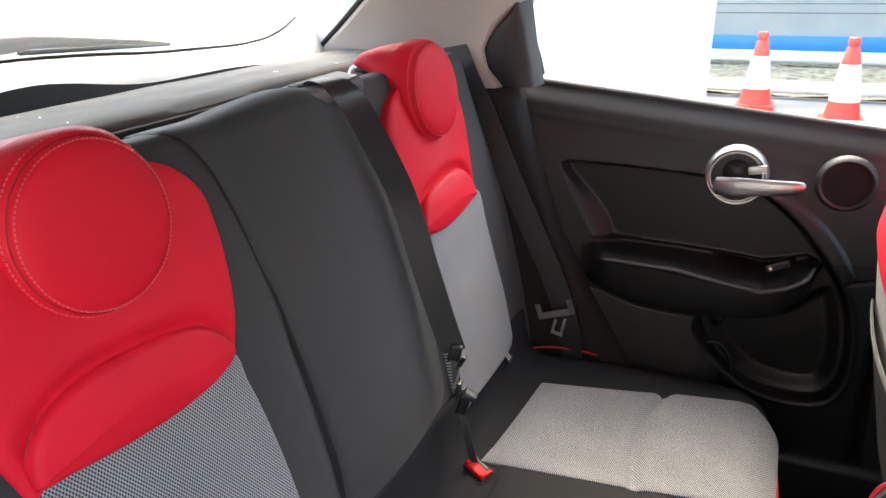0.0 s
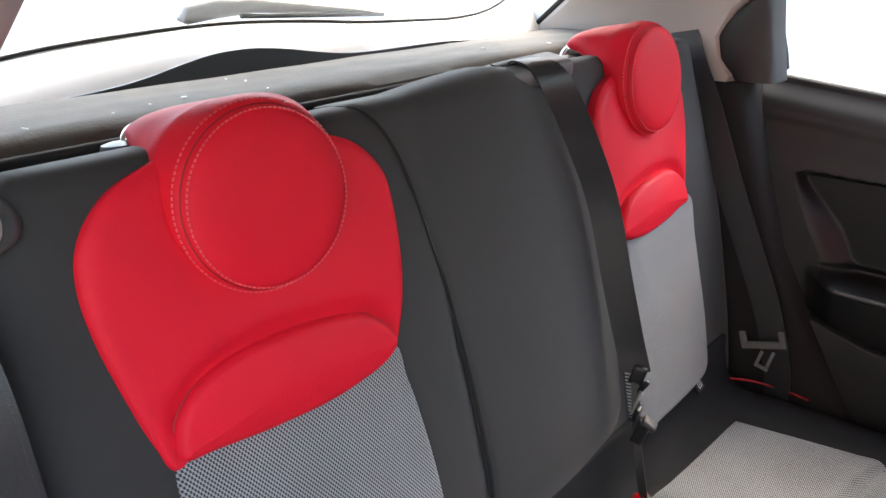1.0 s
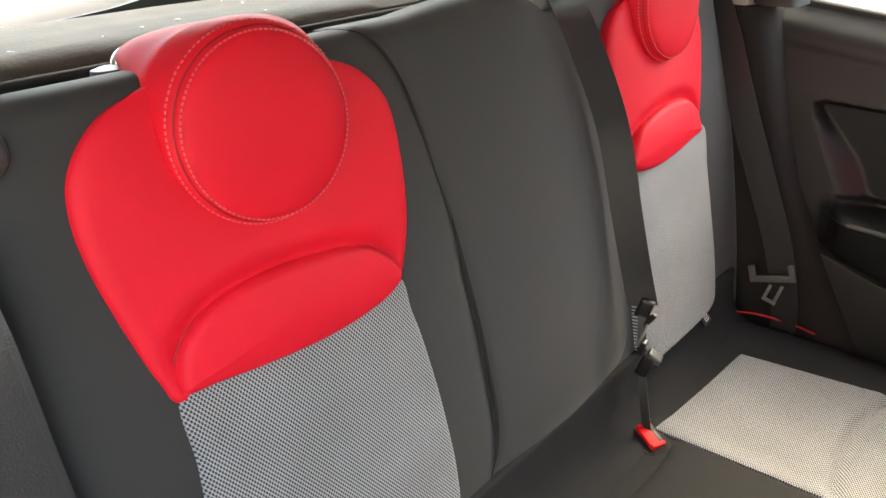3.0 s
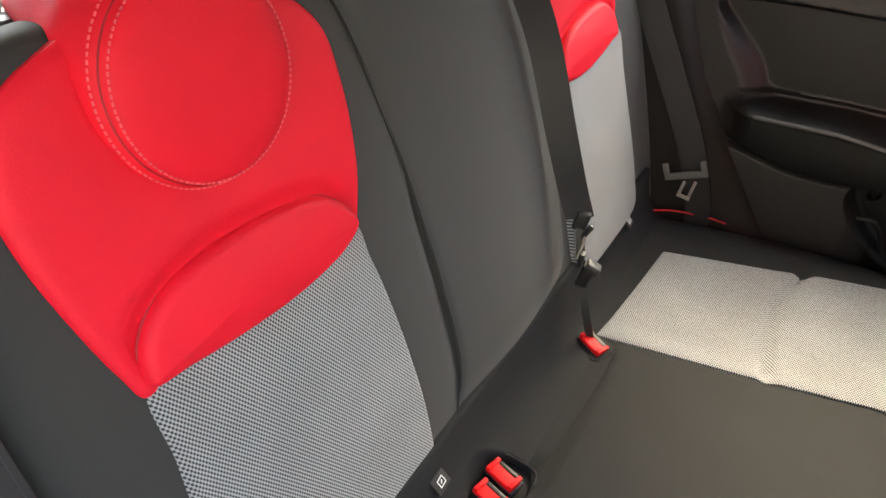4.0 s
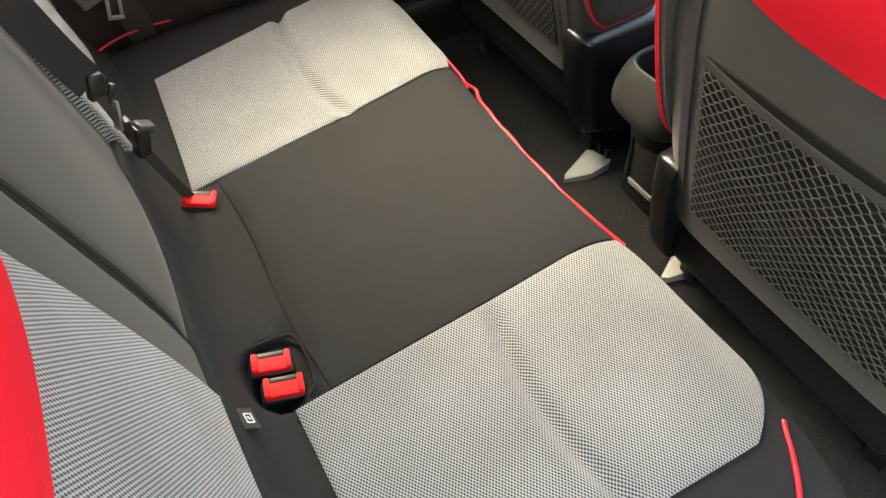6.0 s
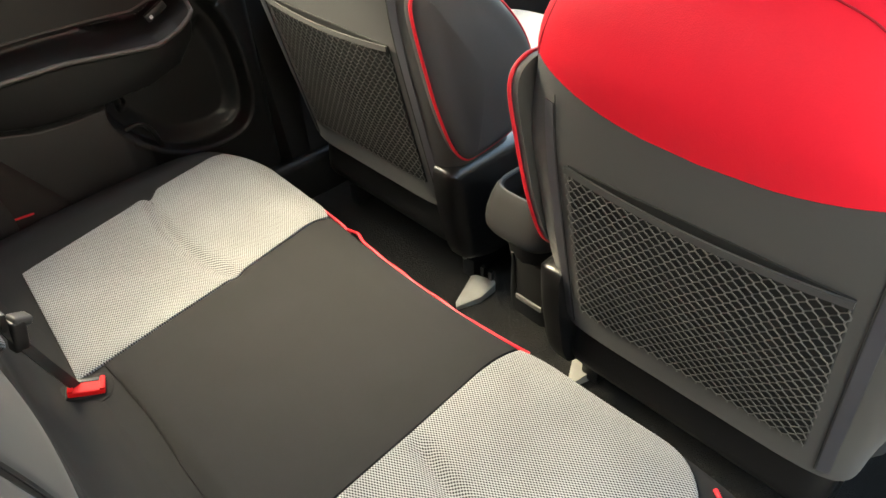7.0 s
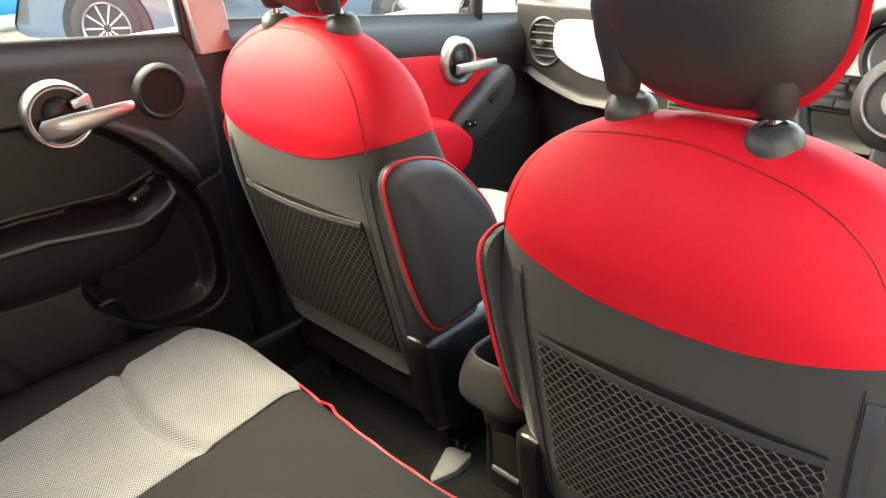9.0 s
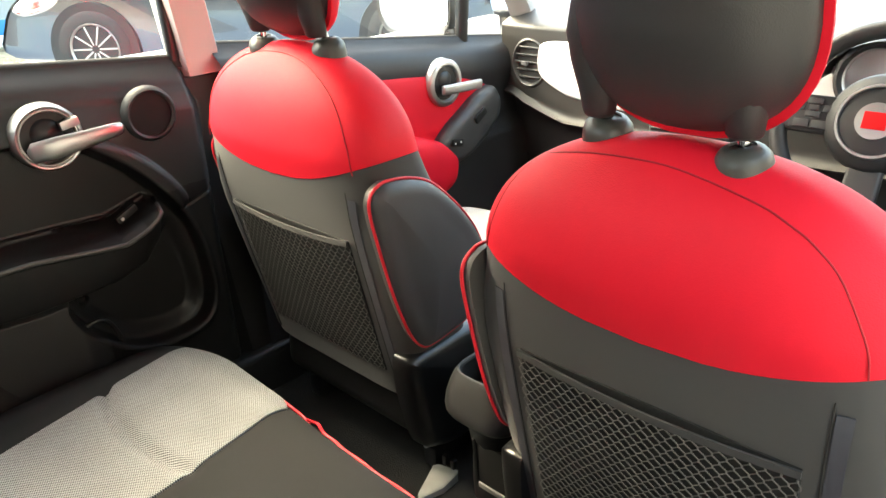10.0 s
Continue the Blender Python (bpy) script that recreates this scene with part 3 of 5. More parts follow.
def seat_face(s, parent, inner, outer, w_in, w_out, off, down=0.0):
    """The coloured inserts of one outer place; s: -1 right, 1 left; inner, outer: the leather's edges; w_in, w_out: the cloth's; off: how far it stands forward."""
    def at(pts, a, b):
        return [(s * (a + (u - 0.205) * (b - a) / 0.322), v) for u, v in pts]

    def face(u, v, h):
        return on_back(u, v - down, h + off)

    def sunk(u, v, h):
        """The leather pulls in along the crease round the pad and behind the headrest."""
        w = 0.205 + (s * u - inner) * 0.322 / (outer - inner)
        d = inside(PAD_LINE, w, v)
        dip = 0.009 * bump(min(0.0, d), 0, 0.012) * smooth01(inside(RED_LINE, w, v), 0.0, 0.03) + 0.013 * bump(math.hypot(w - 0.366, (v - 1.33) * 0.9), 0, 0.08)
        return face(u, v, h - (dip if h > 0 else 0))
    part("red_panel", pillow(at(RED_PLAN, inner, outer), sunk, 0.012, -0.004, 0.02 + off, rings=34, edge=0.018, crown=0.008), RED, parent, "bright red leather shoulder panel")
    part("red_pad", pillow(at(PAD, inner, outer), face, 0.014, 0.001, 0.02, rings=10, edge=0.011, crown=0.006), RED, parent, "raised red leather pad")
    # dark red tube that draws the soft shadow of the pad's crease
    part("pad_crease_shade", tube([face(u, v, 0.002) for u, v in at([c for c in PAD_LINE[2:34]], inner, outer)], 0.001, 6, 0), RED_SEAM_AND_SHADE, parent, "dark red line for the shadow in the crease round the pad")
    low = 0.812 if s > 0 else 0.836
    grey = [(0.49, 1.152), (0.42, 1.158), (0.3, 1.158), (0.238, 1.152), (0.228, 1.11), (0.22, 1.07), (0.211, 1.0), (0.206, 0.92), (0.207, 0.875), (0.209, 0.852), (0.212, 0.838), (0.225, low), (0.26, low), (0.36, low - 0.002), (0.46, low), (0.5, low + 0.012), (0.511, low + 0.04), (0.513, 0.93), (0.506, 1.0), (0.497, 1.08)]
    part("woven_panel", pillow(at(grey, w_in, w_out), face, 0.008, -0.003, 0.02 + off, rings=8, edge=0.012, crown=0.004), WEAVE, parent, "grey woven fabric insert")
    tag_y = s * (0.222 if s < 0 else 0.46)
    tag = part("anchor_tag", box((0.002, 0.026, 0.024), Matrix.Translation(on_back(tag_y, 0.79, 0.0055)) @ pose(0, 0, 0, 8, -35, 0), 0.0006), CLOTH, parent, "small woven child seat anchor tag")
    mark = Matrix.Translation(on_back(tag_y, 0.79, 0.007)) @ pose(0, 0, 0, 8, -35, 0)
    part("tag_mark", join(box((0.0012, 0.012, 0.0012), mark @ pose(0, 0, 0.005), 0.0003), box((0.0012, 0.012, 0.0012), mark @ pose(0, 0, -0.005), 0.0003), box((0.0012, 0.0012, 0.01), mark @ pose(0, 0.0055, 0), 0.0003), box((0.0012, 0.0012, 0.01), mark @ pose(0, -0.0055, 0), 0.0003), box((0.0012, 0.005, 0.0016), mark @ pose(0, 0, 0, 40), 0.0003)), CONE_WHITE, tag, "pale printed mark")


seat_face(-1, back_r, 0.205, 0.527, 0.205, 0.525, 0.0)
seat_face(1, back_l, 0.19, 0.48, 0.218, 0.512, 0.008, 0.014)

CUSH = [(0.03, 0.0), (0.03, 0.35), (0.04, 0.58), (0.1, 0.625), (0.25, 0.665), (0.4, 0.682), (0.49, 0.66), (0.55, 0.59), (0.578, 0.48), (0.582, 0.35), (0.572, 0.22), (0.555, 0.1), (0.548, 0.0)]
CUSH = CUSH + [(x, -y) for x, y in CUSH[-2:0:-1]]
cushion = part("cushion", pillow(CUSH, lambda u, v, h: Vector((u, v, (cushion_z(u, v) if h > -0.03 else 0.738) + h)), 0.03, -0.03, 0.16, 30.0, 44), CUSHION_CLOTH, bench, "charcoal cloth seat cushion")

roll = [(0.03, 0.838), (0.0405, 0.836), (0.0435, 0.812), (0.0475, 0.79), (0.054, 0.767), (0.066, 0.748), (0.084, 0.7375), (0.104, 0.7345), (0.12, 0.73)]
part("rear_roll", loft([[Vector((x, y, z - 0.004 * smooth01(abs(y), 0.5, 0.6) - 1.25 * well_dip(x, y))) for x, z in curve_through(roll, False, 7)] for y in np.linspace(-0.598, 0.598, 260)], False, False), CUSHION_CLOTH, cushion, "cloth roll where the cushion meets the backrest")
L_EDGE = ((0.104, 0.37, 0.5, 0.58), (0.18, 0.214, 0.235, 0.25))
R_EDGE = ((0.096, 0.355, 0.48, 0.572), (0.208, 0.196, 0.188, 0.192))


def insert_plan(s):
    """The woven insert's plan: along a from rear to front, along b from the middle of the car outwards."""
    xs, y_in = L_EDGE if s > 0 else R_EDGE
    y_out = (0.46, 0.522, 0.548, 0.548) if s > 0 else (0.465, 0.494, 0.498, 0.5)

    def flat(a, b):
        xf = xs[-1] - (0.075 if s < 0 and b > 0.5 else 0.05 if s > 0 else 0.03) * max(0, abs(b - 0.45) - 0.25) ** 2 / 0.09
        x0 = xs[0] + (0.024 * b - 0.004 if s > 0 else 0.0)
        x = x0 + (xf - x0) * a
        return x, s * (lerp(x, xs, y_in) + (lerp(x, xs, y_out) - lerp(x, xs, y_in)) * b)
    return flat


def centre_plan(a, b):
    """The plain middle of the cushion between the two inserts."""
    lo, hi = -lerp(0.14 + 0.4 * a, *R_EDGE) - 0.001, lerp(0.14 + 0.4 * a, *L_EDGE) + 0.001
    y = lo + (hi - lo) * b
    front = lerp(y, (-0.2, -0.12, -0.04, 0.05, 0.15, 0.21), (0.558, 0.549, 0.545, 0.547, 0.553, 0.56))
    back = 0.139 + 0.003 * math.sin(y * 20)
    return back + (front - back) * a, y


part("centre_panel", panel(centre_plan, on_cushion, 60, 40, 0.0035, 0.005, 0.003), CUSHION_CLOTH, cushion, "smooth charcoal cloth middle of the cushion")
for s in (-1, 1):
    part("woven_panel", panel(insert_plan(s), on_cushion, 110, 30, 0.005, 0.007), WEAVE, cushion, "grey woven fabric cushion insert")
pipe = [(x + 0.003, y, cushion_z(x, y) - 0.003) for x, y in ((0.562, 0.205), (0.572, 0.19), (0.565, 0.172), (0.557, 0.15), (0.555, 0.12), (0.55, 0.09), (0.55, 0.05), (0.546, 0.01), (0.548, -0.04), (0.546, -0.08), (0.551, -0.12), (0.556, -0.16), (0.565, -0.2))]
part("piping", tube(pipe, 0.0028), RED_PIPE, cushion, "red piping")
part("piping", tube([(x, y, cushion_z(x, y) + 0.001) for x, y in ((0.545, -0.49), (0.535, -0.502), (0.52, -0.524), (0.495, -0.556), (0.46, -0.59))], 0.003), RED_PIPE, cushion, "red piping")
part("piping", tube([(x, y, cushion_z(0.56, y) - 0.02) for x, y in ((0.556, 0.545), (0.568, 0.495), (0.574, 0.434), (0.579, 0.369), (0.581, 0.305), (0.578, 0.24), (0.572, 0.21))], 0.0028), RED_PIPE, cushion, "red piping")
for s in (-1, 1):
    part("piping", tube([(0.05, s * 0.585, 0.745), (0.1, s * 0.612, 0.745), (0.16, s * 0.632, 0.738), (0.2, s * 0.643, 0.729)], 0.002), RED_PIPE, cushion, "red piping")


def rear_headrest(fx, cy, cz):
    """The comma-shaped headrest: a round face that hangs over the seat's top."""
    hr = thing("rear_headrest", "red leather headrest with a round stitched face", "headrest", "rear headrests", at=(-0.14, cy, 1.395))
    secs = [(0.0085, 0.02, 0.02, 0), (0.0078, 0.045, 0.045, 0), (0.006, 0.063, 0.063, 0), (0.0035, 0.0745, 0.0745, 0), (0.001, 0.0795, 0.0795, 0), (-0.002, 0.0822, 0.0822, 0), (-0.0048, 0.0826, 0.0826, 0), (-0.0062, 0.0845, 0.0845, 0), (-0.0095, 0.087, 0.087, 0), (-0.015, 0.0885, 0.0885, 0), (-0.03, 0.0905, 0.086, 0.002), (-0.045, 0.089, 0.07, 0.013), (-0.06, 0.086, 0.058, 0.023), (-0.075, 0.082, 0.042, 0.037), (-0.09, 0.078, 0.028, 0.048), (-0.108, 0.073, 0.021, 0.051), (-0.122, 0.068, 0.017, 0.05), (-0.131, 0.062, 0.01, 0.048), (-0.134, 0.045, 0.003, 0.047)]
    rows = []
    for dx, w, hh, up in secs:
        row = []
        dx = dx if dx > -0.03 else -0.03 + (dx + 0.03) * (fx + 0.144) / 0.104
        for k in range(56):
            a = k * math.tau / 56
            ca, sa = math.cos(a), math.sin(a)
            e = 1.0 if dx > -0.03 else 0.8
            y = w * math.copysign(abs(ca) ** e, ca)
            z = hh * 0.95 * math.copysign(abs(sa) ** e, sa)
            row.append(Vector((fx + dx - 0.16 * z * (1 - smooth01(-dx, 0.03, 0.09)), cy + y, cz + up + z)))
        rows.append(row)
    body = part("pad", loft(rows), RED, hr)
    ring = [(fx - 0.005 - 0.16 * 0.0832 * 0.95 * math.sin(a), cy + 0.0832 * math.cos(a), cz + 0.95 * 0.0832 * math.sin(a)) for a in (k * math.tau / 48 for k in range(48))]
    part("seam", tube(ring, 0.0008, 5, 2, True), RED_SEAM_AND_SHADE, body, "dark red seam")
    for r, dx in ((0.0806, 0.0009), (0.0872, -0.0098)):
        stitches = []
        for k in range(104):
            a0, a1 = k * math.tau / 104, (k + 0.6) * math.tau / 104
            stitches.append(tube([(fx + dx - 0.16 * r * 0.95 * math.sin(a), cy + r * math.cos(a), cz + 0.95 * r * math.sin(a)) for a in (a0, a1)], 0.0009, 5, 0))
        part("stitches", join(*stitches), RED_THREAD, body, "fine red stitches")
    for y in (-0.056, 0.056):
        part("post", tube([(-0.17, cy + y * 1.15, 1.37), (-0.176, cy + y * 1.1, 1.384), (-0.171, cy + y, 1.393), (-0.155, cy + y, 1.396)], 0.006, 10), CHROME, hr, "chrome post")
        part("collar", lathe([(0.017, -0.02), (0.018, 0.004), (0.016, 0.01), (0.009, 0.012)], pose(-0.166, cy + y * 1.28, 1.374, 0, -6, 0), 24), GREY_PLASTIC, hr, "grey plastic guide collar")


rear_headrest(-0.051, -0.3595, 1.3415)
rear_headrest(-0.045, 0.347, 1.353)


def buckle(cx, cy, cz, yaw, pitch, label):
    b = thing("seat_belt_buckle", label, "buckle", "rear buckles", at=(cx, cy, cz))
    m = pose(cx, cy, cz) @ Matrix.Rotation(radians(yaw), 4, "Z") @ Matrix.Rotation(radians(pitch), 4, "Y")
    part("housing", box((0.052, 0.029, 0.06), m @ pose(0, 0, -0.024), 0.005, 3), PLASTIC, b)
    part("button", join(box((0.045, 0.022, 0.008), m @ pose(0, -0.002, 0.009), 0.0025, 3), box((0.007, 0.024, 0.005), m @ pose(-0.019, 0, 0.0135), 0.002), box((0.007, 0.024, 0.005), m @ pose(0.019, 0, 0.0135), 0.002)), BUCKLE_RED, b, "red press button")
    part("slot", box((0.03, 0.006, 0.003), m @ pose(0, 0.0085, 0.0125), 0.001), PLASTIC, b)


WELL = [(0.066, -0.112), (0.061, -0.13), (0.064, -0.166), (0.08, -0.194), (0.098, -0.2), (0.124, -0.199), (0.132, -0.18), (0.135, -0.155), (0.136, -0.126), (0.126, -0.108), (0.082, -0.103)]
# the recess's deep shade is put in as a near-black patch
part("well_shade", pillow(WELL, on_cushion, 0.0012, 0.0012, 0.006, 4.0), SHADE_AND_MESH, cushion, "near-black patch for the shade in the buckle recess")
part("well_rim", tube([on_cushion(u, v, 0.002) for u, v in WELL], 0.0026, 8, 5, True), CUSHION_CLOTH, cushion, "rolled cloth edge round the recess")
WELL_MID = [(0.072, 0.182), (0.07, 0.16), (0.082, 0.138), (0.12, 0.132), (0.136, 0.15), (0.134, 0.17), (0.1, 0.188)]
# flat near-black patch in place of a shaded hole; no hollow here
part("well_shade", pillow(WELL_MID, on_cushion, 0.0012, 0.0012, 0.006, 4.0), SHADE_AND_MESH, cushion, "near-black patch for the shade in the buckle recess")
buckle(0.0955, -0.136, 0.728, -14, 8, "red and black seat belt buckle in the bench")
buckle(0.0965, -0.1735, 0.728, -14, 8, "red and black seat belt buckle in the bench")
buckle(0.104, 0.161, 0.733, -24, 12, "red and black seat belt buckle for the centre belt")

belt = thing("centre_seat_belt", "black centre seat belt hanging from the backrest top", "seat belt", at=(-0.1, 0.12, 1.4))
part("webbing", strap([(-0.125, 0.07, 1.395), (-0.1, 0.078, 1.4065), (-0.062, 0.083, 1.389), (-0.036, 0.126, 1.298), (-0.017, 0.16, 1.21), (0.008, 0.178, 1.09), (0.03, 0.188, 1.0), (0.047, 0.191, 0.945)], [(-0.3, 1, 0), (0.1, 1, 0), (0.5, 0.8, 0.1), (0.75, 0.6, 0.15), (0.85, 0.5, 0.15), (0.85, 0.5, 0.15), (0.8, 0.55, 0.1), (0.8, 0.55, 0.1)], 0.044), WEBBING, belt)
part("guide", box((0.055, 0.125, 0.028), pose(-0.102, 0.082, 1.39, 5, 6, -12), 0.012, 4), GREY_PLASTIC, belt, "grey plastic belt guide")
part("slot", box((0.018, 0.07, 0.004), pose(-0.112, 0.07, 1.4035, 5, 6, -12), 0.0015), PLASTIC, belt)
part("tether", strap([(0.05, 0.188, 0.93), (0.058, 0.182, 0.89), (0.066, 0.178, 0.85), (0.08, 0.17, 0.8), (0.096, 0.166, 0.745)], [(0.9, 0.4, 0)] * 5, 0.013, 0.002), PLASTIC, belt, "narrow black tether")
part("tongue", join(box((0.022, 0.014, 0.034), pose(0.05, 0.193, 0.94, 0, 14, 20), 0.005, 3), box((0.009, 0.009, 0.03), pose(0.062, 0.19, 0.925, 0, 30, 10), 0.004)), PLASTIC, belt)
part("latch_plate", box((0.004, 0.014, 0.04), pose(0.057, 0.183, 0.9, 0, 15, 30), 0.001), STEEL, belt, "steel latch plate")
part("mini_buckle", join(box((0.019, 0.018, 0.042), pose(0.07, 0.182, 0.852, 0, 16, 15), 0.004, 3), box((0.009, 0.02, 0.026), pose(0.062, 0.18, 0.882, 0, 10, 10), 0.004)), PLASTIC, belt)
part("mini_buckle_cap", box((0.024, 0.02, 0.012), pose(0.08, 0.186, 0.868, 0, 30, 15), 0.004, 3), GREY_PLASTIC_MID, belt, "grey plastic cap")

sidebelt = thing("outer_seat_belt", "black seat belt with a grey tongue beside the bench", "seat belt", at=(0.1, 0.62, 0.74))
part("webbing", strap([(-0.15, 0.64, 1.42), (-0.106, 0.62, 1.34), (-0.066, 0.612, 1.27), (-0.01, 0.615, 1.14), (0.045, 0.62, 1.02), (0.104, 0.622, 0.89), (0.14, 0.625, 0.77), (0.145, 0.627, 0.71)], [(1, 0.1, 0.45)] * 8, 0.05), WEBBING, sidebelt)
part("tongue_bar", join(box((0.075, 0.008, 0.014), pose(0.106, 0.606, 0.832, 0, -20, 0), 0.003), box((0.012, 0.008, 0.03), pose(0.072, 0.606, 0.834, 0, -20, 0), 0.003), box((0.012, 0.008, 0.034), pose(0.142, 0.606, 0.856, 0, -20, 0), 0.003)), GREY_PLASTIC, sidebelt, "grey plastic belt tongue")
part("tongue_plate", join(box((0.006, 0.004, 0.036), pose(0.107, 0.604, 0.803, 0, 12, 0), 0.001), box((0.006, 0.004, 0.036), pose(0.128, 0.604, 0.808, 0, 12, 0), 0.001), box((0.026, 0.004, 0.007), pose(0.114, 0.604, 0.787, 0, 12, 0), 0.001)), STEEL, sidebelt, "steel latch plate")

# ---- rear end ----
shelf = relief(-0.4, -0.225, -0.62, 0.62, 14, 70, lambda x, y: (x, y, 1.386 - 0.01 * smooth01(x, -0.26, -0.235) - 0.05 * smooth01(x, -0.236, -0.225) + 0.002 * noise.noise((x * 30, y * 8, 1))))
shelf_thing = thing("parcel_shelf", "worn grey felt parcel shelf behind the bench", "parcel shelf", at=(-0.3, 0, 1.38))
part("top", shelf, SUEDE, shelf_thing)
part("front_lip", tube([(-0.232, y, 1.368) for y in np.linspace(-0.6, 0.6, 9)], 0.006, 8), CLOTH, shelf_thing, "dark rolled front edge")
flecks = []
rnd = random.Random(5)
for k in range(11):
    x, y = rnd.uniform(-0.37, -0.26), rnd.uniform(-0.5, 0.5)
    flecks.append(box((rnd.uniform(0.001, 0.003), rnd.uniform(0.002, 0.008), 0.0012), pose(x, y, 1.3885, 0, 0, rnd.uniform(0, 180)), 0.0004))
tagged(part("lint", join(*flecks), CONE_WHITE, shelf_thing, "pale specks of lint"), kind="stuff")


def tailgate():
    t = thing("tailgate", "white trimmed tailgate with the rear window", "tailgate", at=(-0.5, 0, 1.3))
    low = lambda y: lerp(y, (-0.66, -0.43, -0.3, -0.25, -0.2, -0.14, -0.08, -0.03, 0.03, 0.08, 0.3, 0.6, 0.66), (1.36, 1.377, 1.385, 1.394, 1.408, 1.414, 1.411, 1.402, 1.391, 1.386, 1.386, 1.366, 1.36))
    high = lambda y: lerp(y, (-0.66, -0.5, -0.42, -0.35, -0.2, -0.09, 0.05, 0.17, 0.41, 0.52, 0.6, 0.66), (1.39, 1.408, 1.418, 1.428, 1.437, 1.439, 1.432, 1.421, 1.411, 1.42, 1.45, 1.48))
    soften = lambda f, y: sum(f(y + d) for d in (-0.04, -0.02, 0, 0.02, 0.04)) / 5
    part("inner_trim", relief(-0.66, 0.66, 0, 1, 120, 8, lambda y, s: (-0.43 - 0.08 * s + 0.012 * math.sin(s * math.pi), y, soften(low, y) * (1 - s) + soften(high, y) * s)), WHITE_PAINT, t, "white painted window sill of the tailgate")
    part("latch_recess", relief(-0.66, 0.66, 0, 1, 120, 3, lambda y, s: (-0.428 + 0.02 * s, y, soften(low, y) * (1 - s) + 1.3 * s)), PLASTIC, t, "black recess under the window sill")
    part("inner_panel", box((0.03, 1.3, 0.7), pose(-0.53, 0, 1.01), 0.01), PLASTIC, t)
    g = part("rear_window", relief(-0.64, 0.64, 0, 1, 30, 8, lambda y, s: (-0.512 + 0.26 * s, y, soften(high, y) + s * (1.66 - soften(high, y)))), GLASS, t)
    g.visible_shadow = False
    part("seal", tube([(-0.508, y, soften(high, y) + 0.001) for y in np.linspace(-0.6, 0.6, 25)], 0.003), PLASTIC, t, "black dotted glass edge")
    w = part("wiper", loft([[Vector((-0.55 + 0.012 * math.cos(a), y + 0.03, zc + hh * math.sin(a))) for a in (k * math.tau / 12 for k in range(12))] for y, zc, hh in ((-0.175, 1.445, 0.003), (-0.165, 1.45, 0.013), (-0.12, 1.457, 0.015), (-0.05, 1.458, 0.012), (0.05, 1.449, 0.009), (0.15, 1.439, 0.006), (0.22, 1.43, 0.003))]), GREY_PLASTIC, t, "grey rear wiper arm")
    part("blade", box((0.008, 0.3, 0.007), pose(-0.542, 0.1, 1.436, -3, 0, 0), 0.002), PLASTIC, w)


tailgate()


def c_pillar(s):
    name = "c_pillar"
    p = thing(name, "pale grey moulded pillar trim beside the rear window", "pillar trim", "rear pillars", at=(-0.2, s * 0.62, 1.3))
    rows = []
    for z, x0, x1, y in ((1.305, -0.55, -0.045, 0.648), (1.32, -0.53, -0.038, 0.646), (1.35, -0.495, -0.062, 0.642), (1.39, -0.447, -0.07, 0.637), (1.44, -0.385, -0.046, 0.63), (1.485, -0.33, 0.007, 0.62), (1.6, -0.19, 0.12, 0.59), (1.7, -0.08, 0.22, 0.56), (1.75, -0.04, 0.26, 0.53)):
        y -= 0.063 * smooth01(z, 1.42, 1.5) if s < 0 else 0
        rows.append([Vector((x0, s * (y - 0.03), z)), Vector((x0 + 0.02, s * (y - 0.04), z)), Vector(((x0 + x1) / 2, s * (y - 0.012), z)), Vector((x1 - 0.01, s * y, z)), Vector((x1, s * (y + 0.02), z)), Vector((x1, s * 0.76, z)), Vector((x0, s * 0.76, z))])
    part("panel", loft(rows), TRIM, p)
    edge = [(row[0].x - 0.004, row[0].y, row[0].z) for row in rows[3:]]
    part("seal", tube(edge, 0.006, 8, 3), RUBBER, p, "black rubber tailgate seal")
    frame_rows = [[Vector((x - 0.008, y, z)), Vector((x - 0.04, y + s * 0.006, z)), Vector((x - 0.075, y + s * 0.02, z)), Vector((x - 0.075, y + s * 0.06, z)), Vector((x - 0.008, y + s * 0.06, z))] for x, y, z in edge]
    part("tailgate_frame", loft(frame_rows), WHITE_PAINT, p, "white painted side of the tailgate frame")
    low = [[Vector((x0, s * y, z)), Vector((x1 - 0.02, s * (y + 0.004), z)), Vector((x1, s * (y + 0.022), z)), Vector((x1, s * 0.76, z)), Vector((x0, s * 0.76, z))] for z, x0, x1, y in ((0.5, -0.3, 0.36, 0.655), (0.7, -0.3, 0.27, 0.655), (0.78, -0.3, 0.222, 0.654), (0.9, -0.3, 0.15, 0.652), (1.0, -0.3, 0.09, 0.65), (1.2, -0.3, 0.02, 0.645), (1.31, -0.3, -0.02, 0.64))]
    part("lower_trim", loft(low), WARM_TRIM, p, "dark grey plastic lower trim")


c_pillar(1)
c_pillar(-1)

lever = thing("backrest_release", "dark grey plastic backrest release lever on the bench top", "lever", at=(-0.08, -0.58, 1.37))
part("bezel", pillow([(-0.59, 1.345), (-0.565, 1.346), (-0.548, 1.356), (-0.546, 1.372), (-0.556, 1.384), (-0.575, 1.39), (-0.592, 1.388), (-0.6, 1.37)], lambda u, v, h: Vector((-0.092 - 0.3 * (v - 1.37) + h, u, v)), 0.016, 0.0, 0.02, rings=6, edge=0.012, crown=0.003), GREY_PLASTIC_MID, lever)
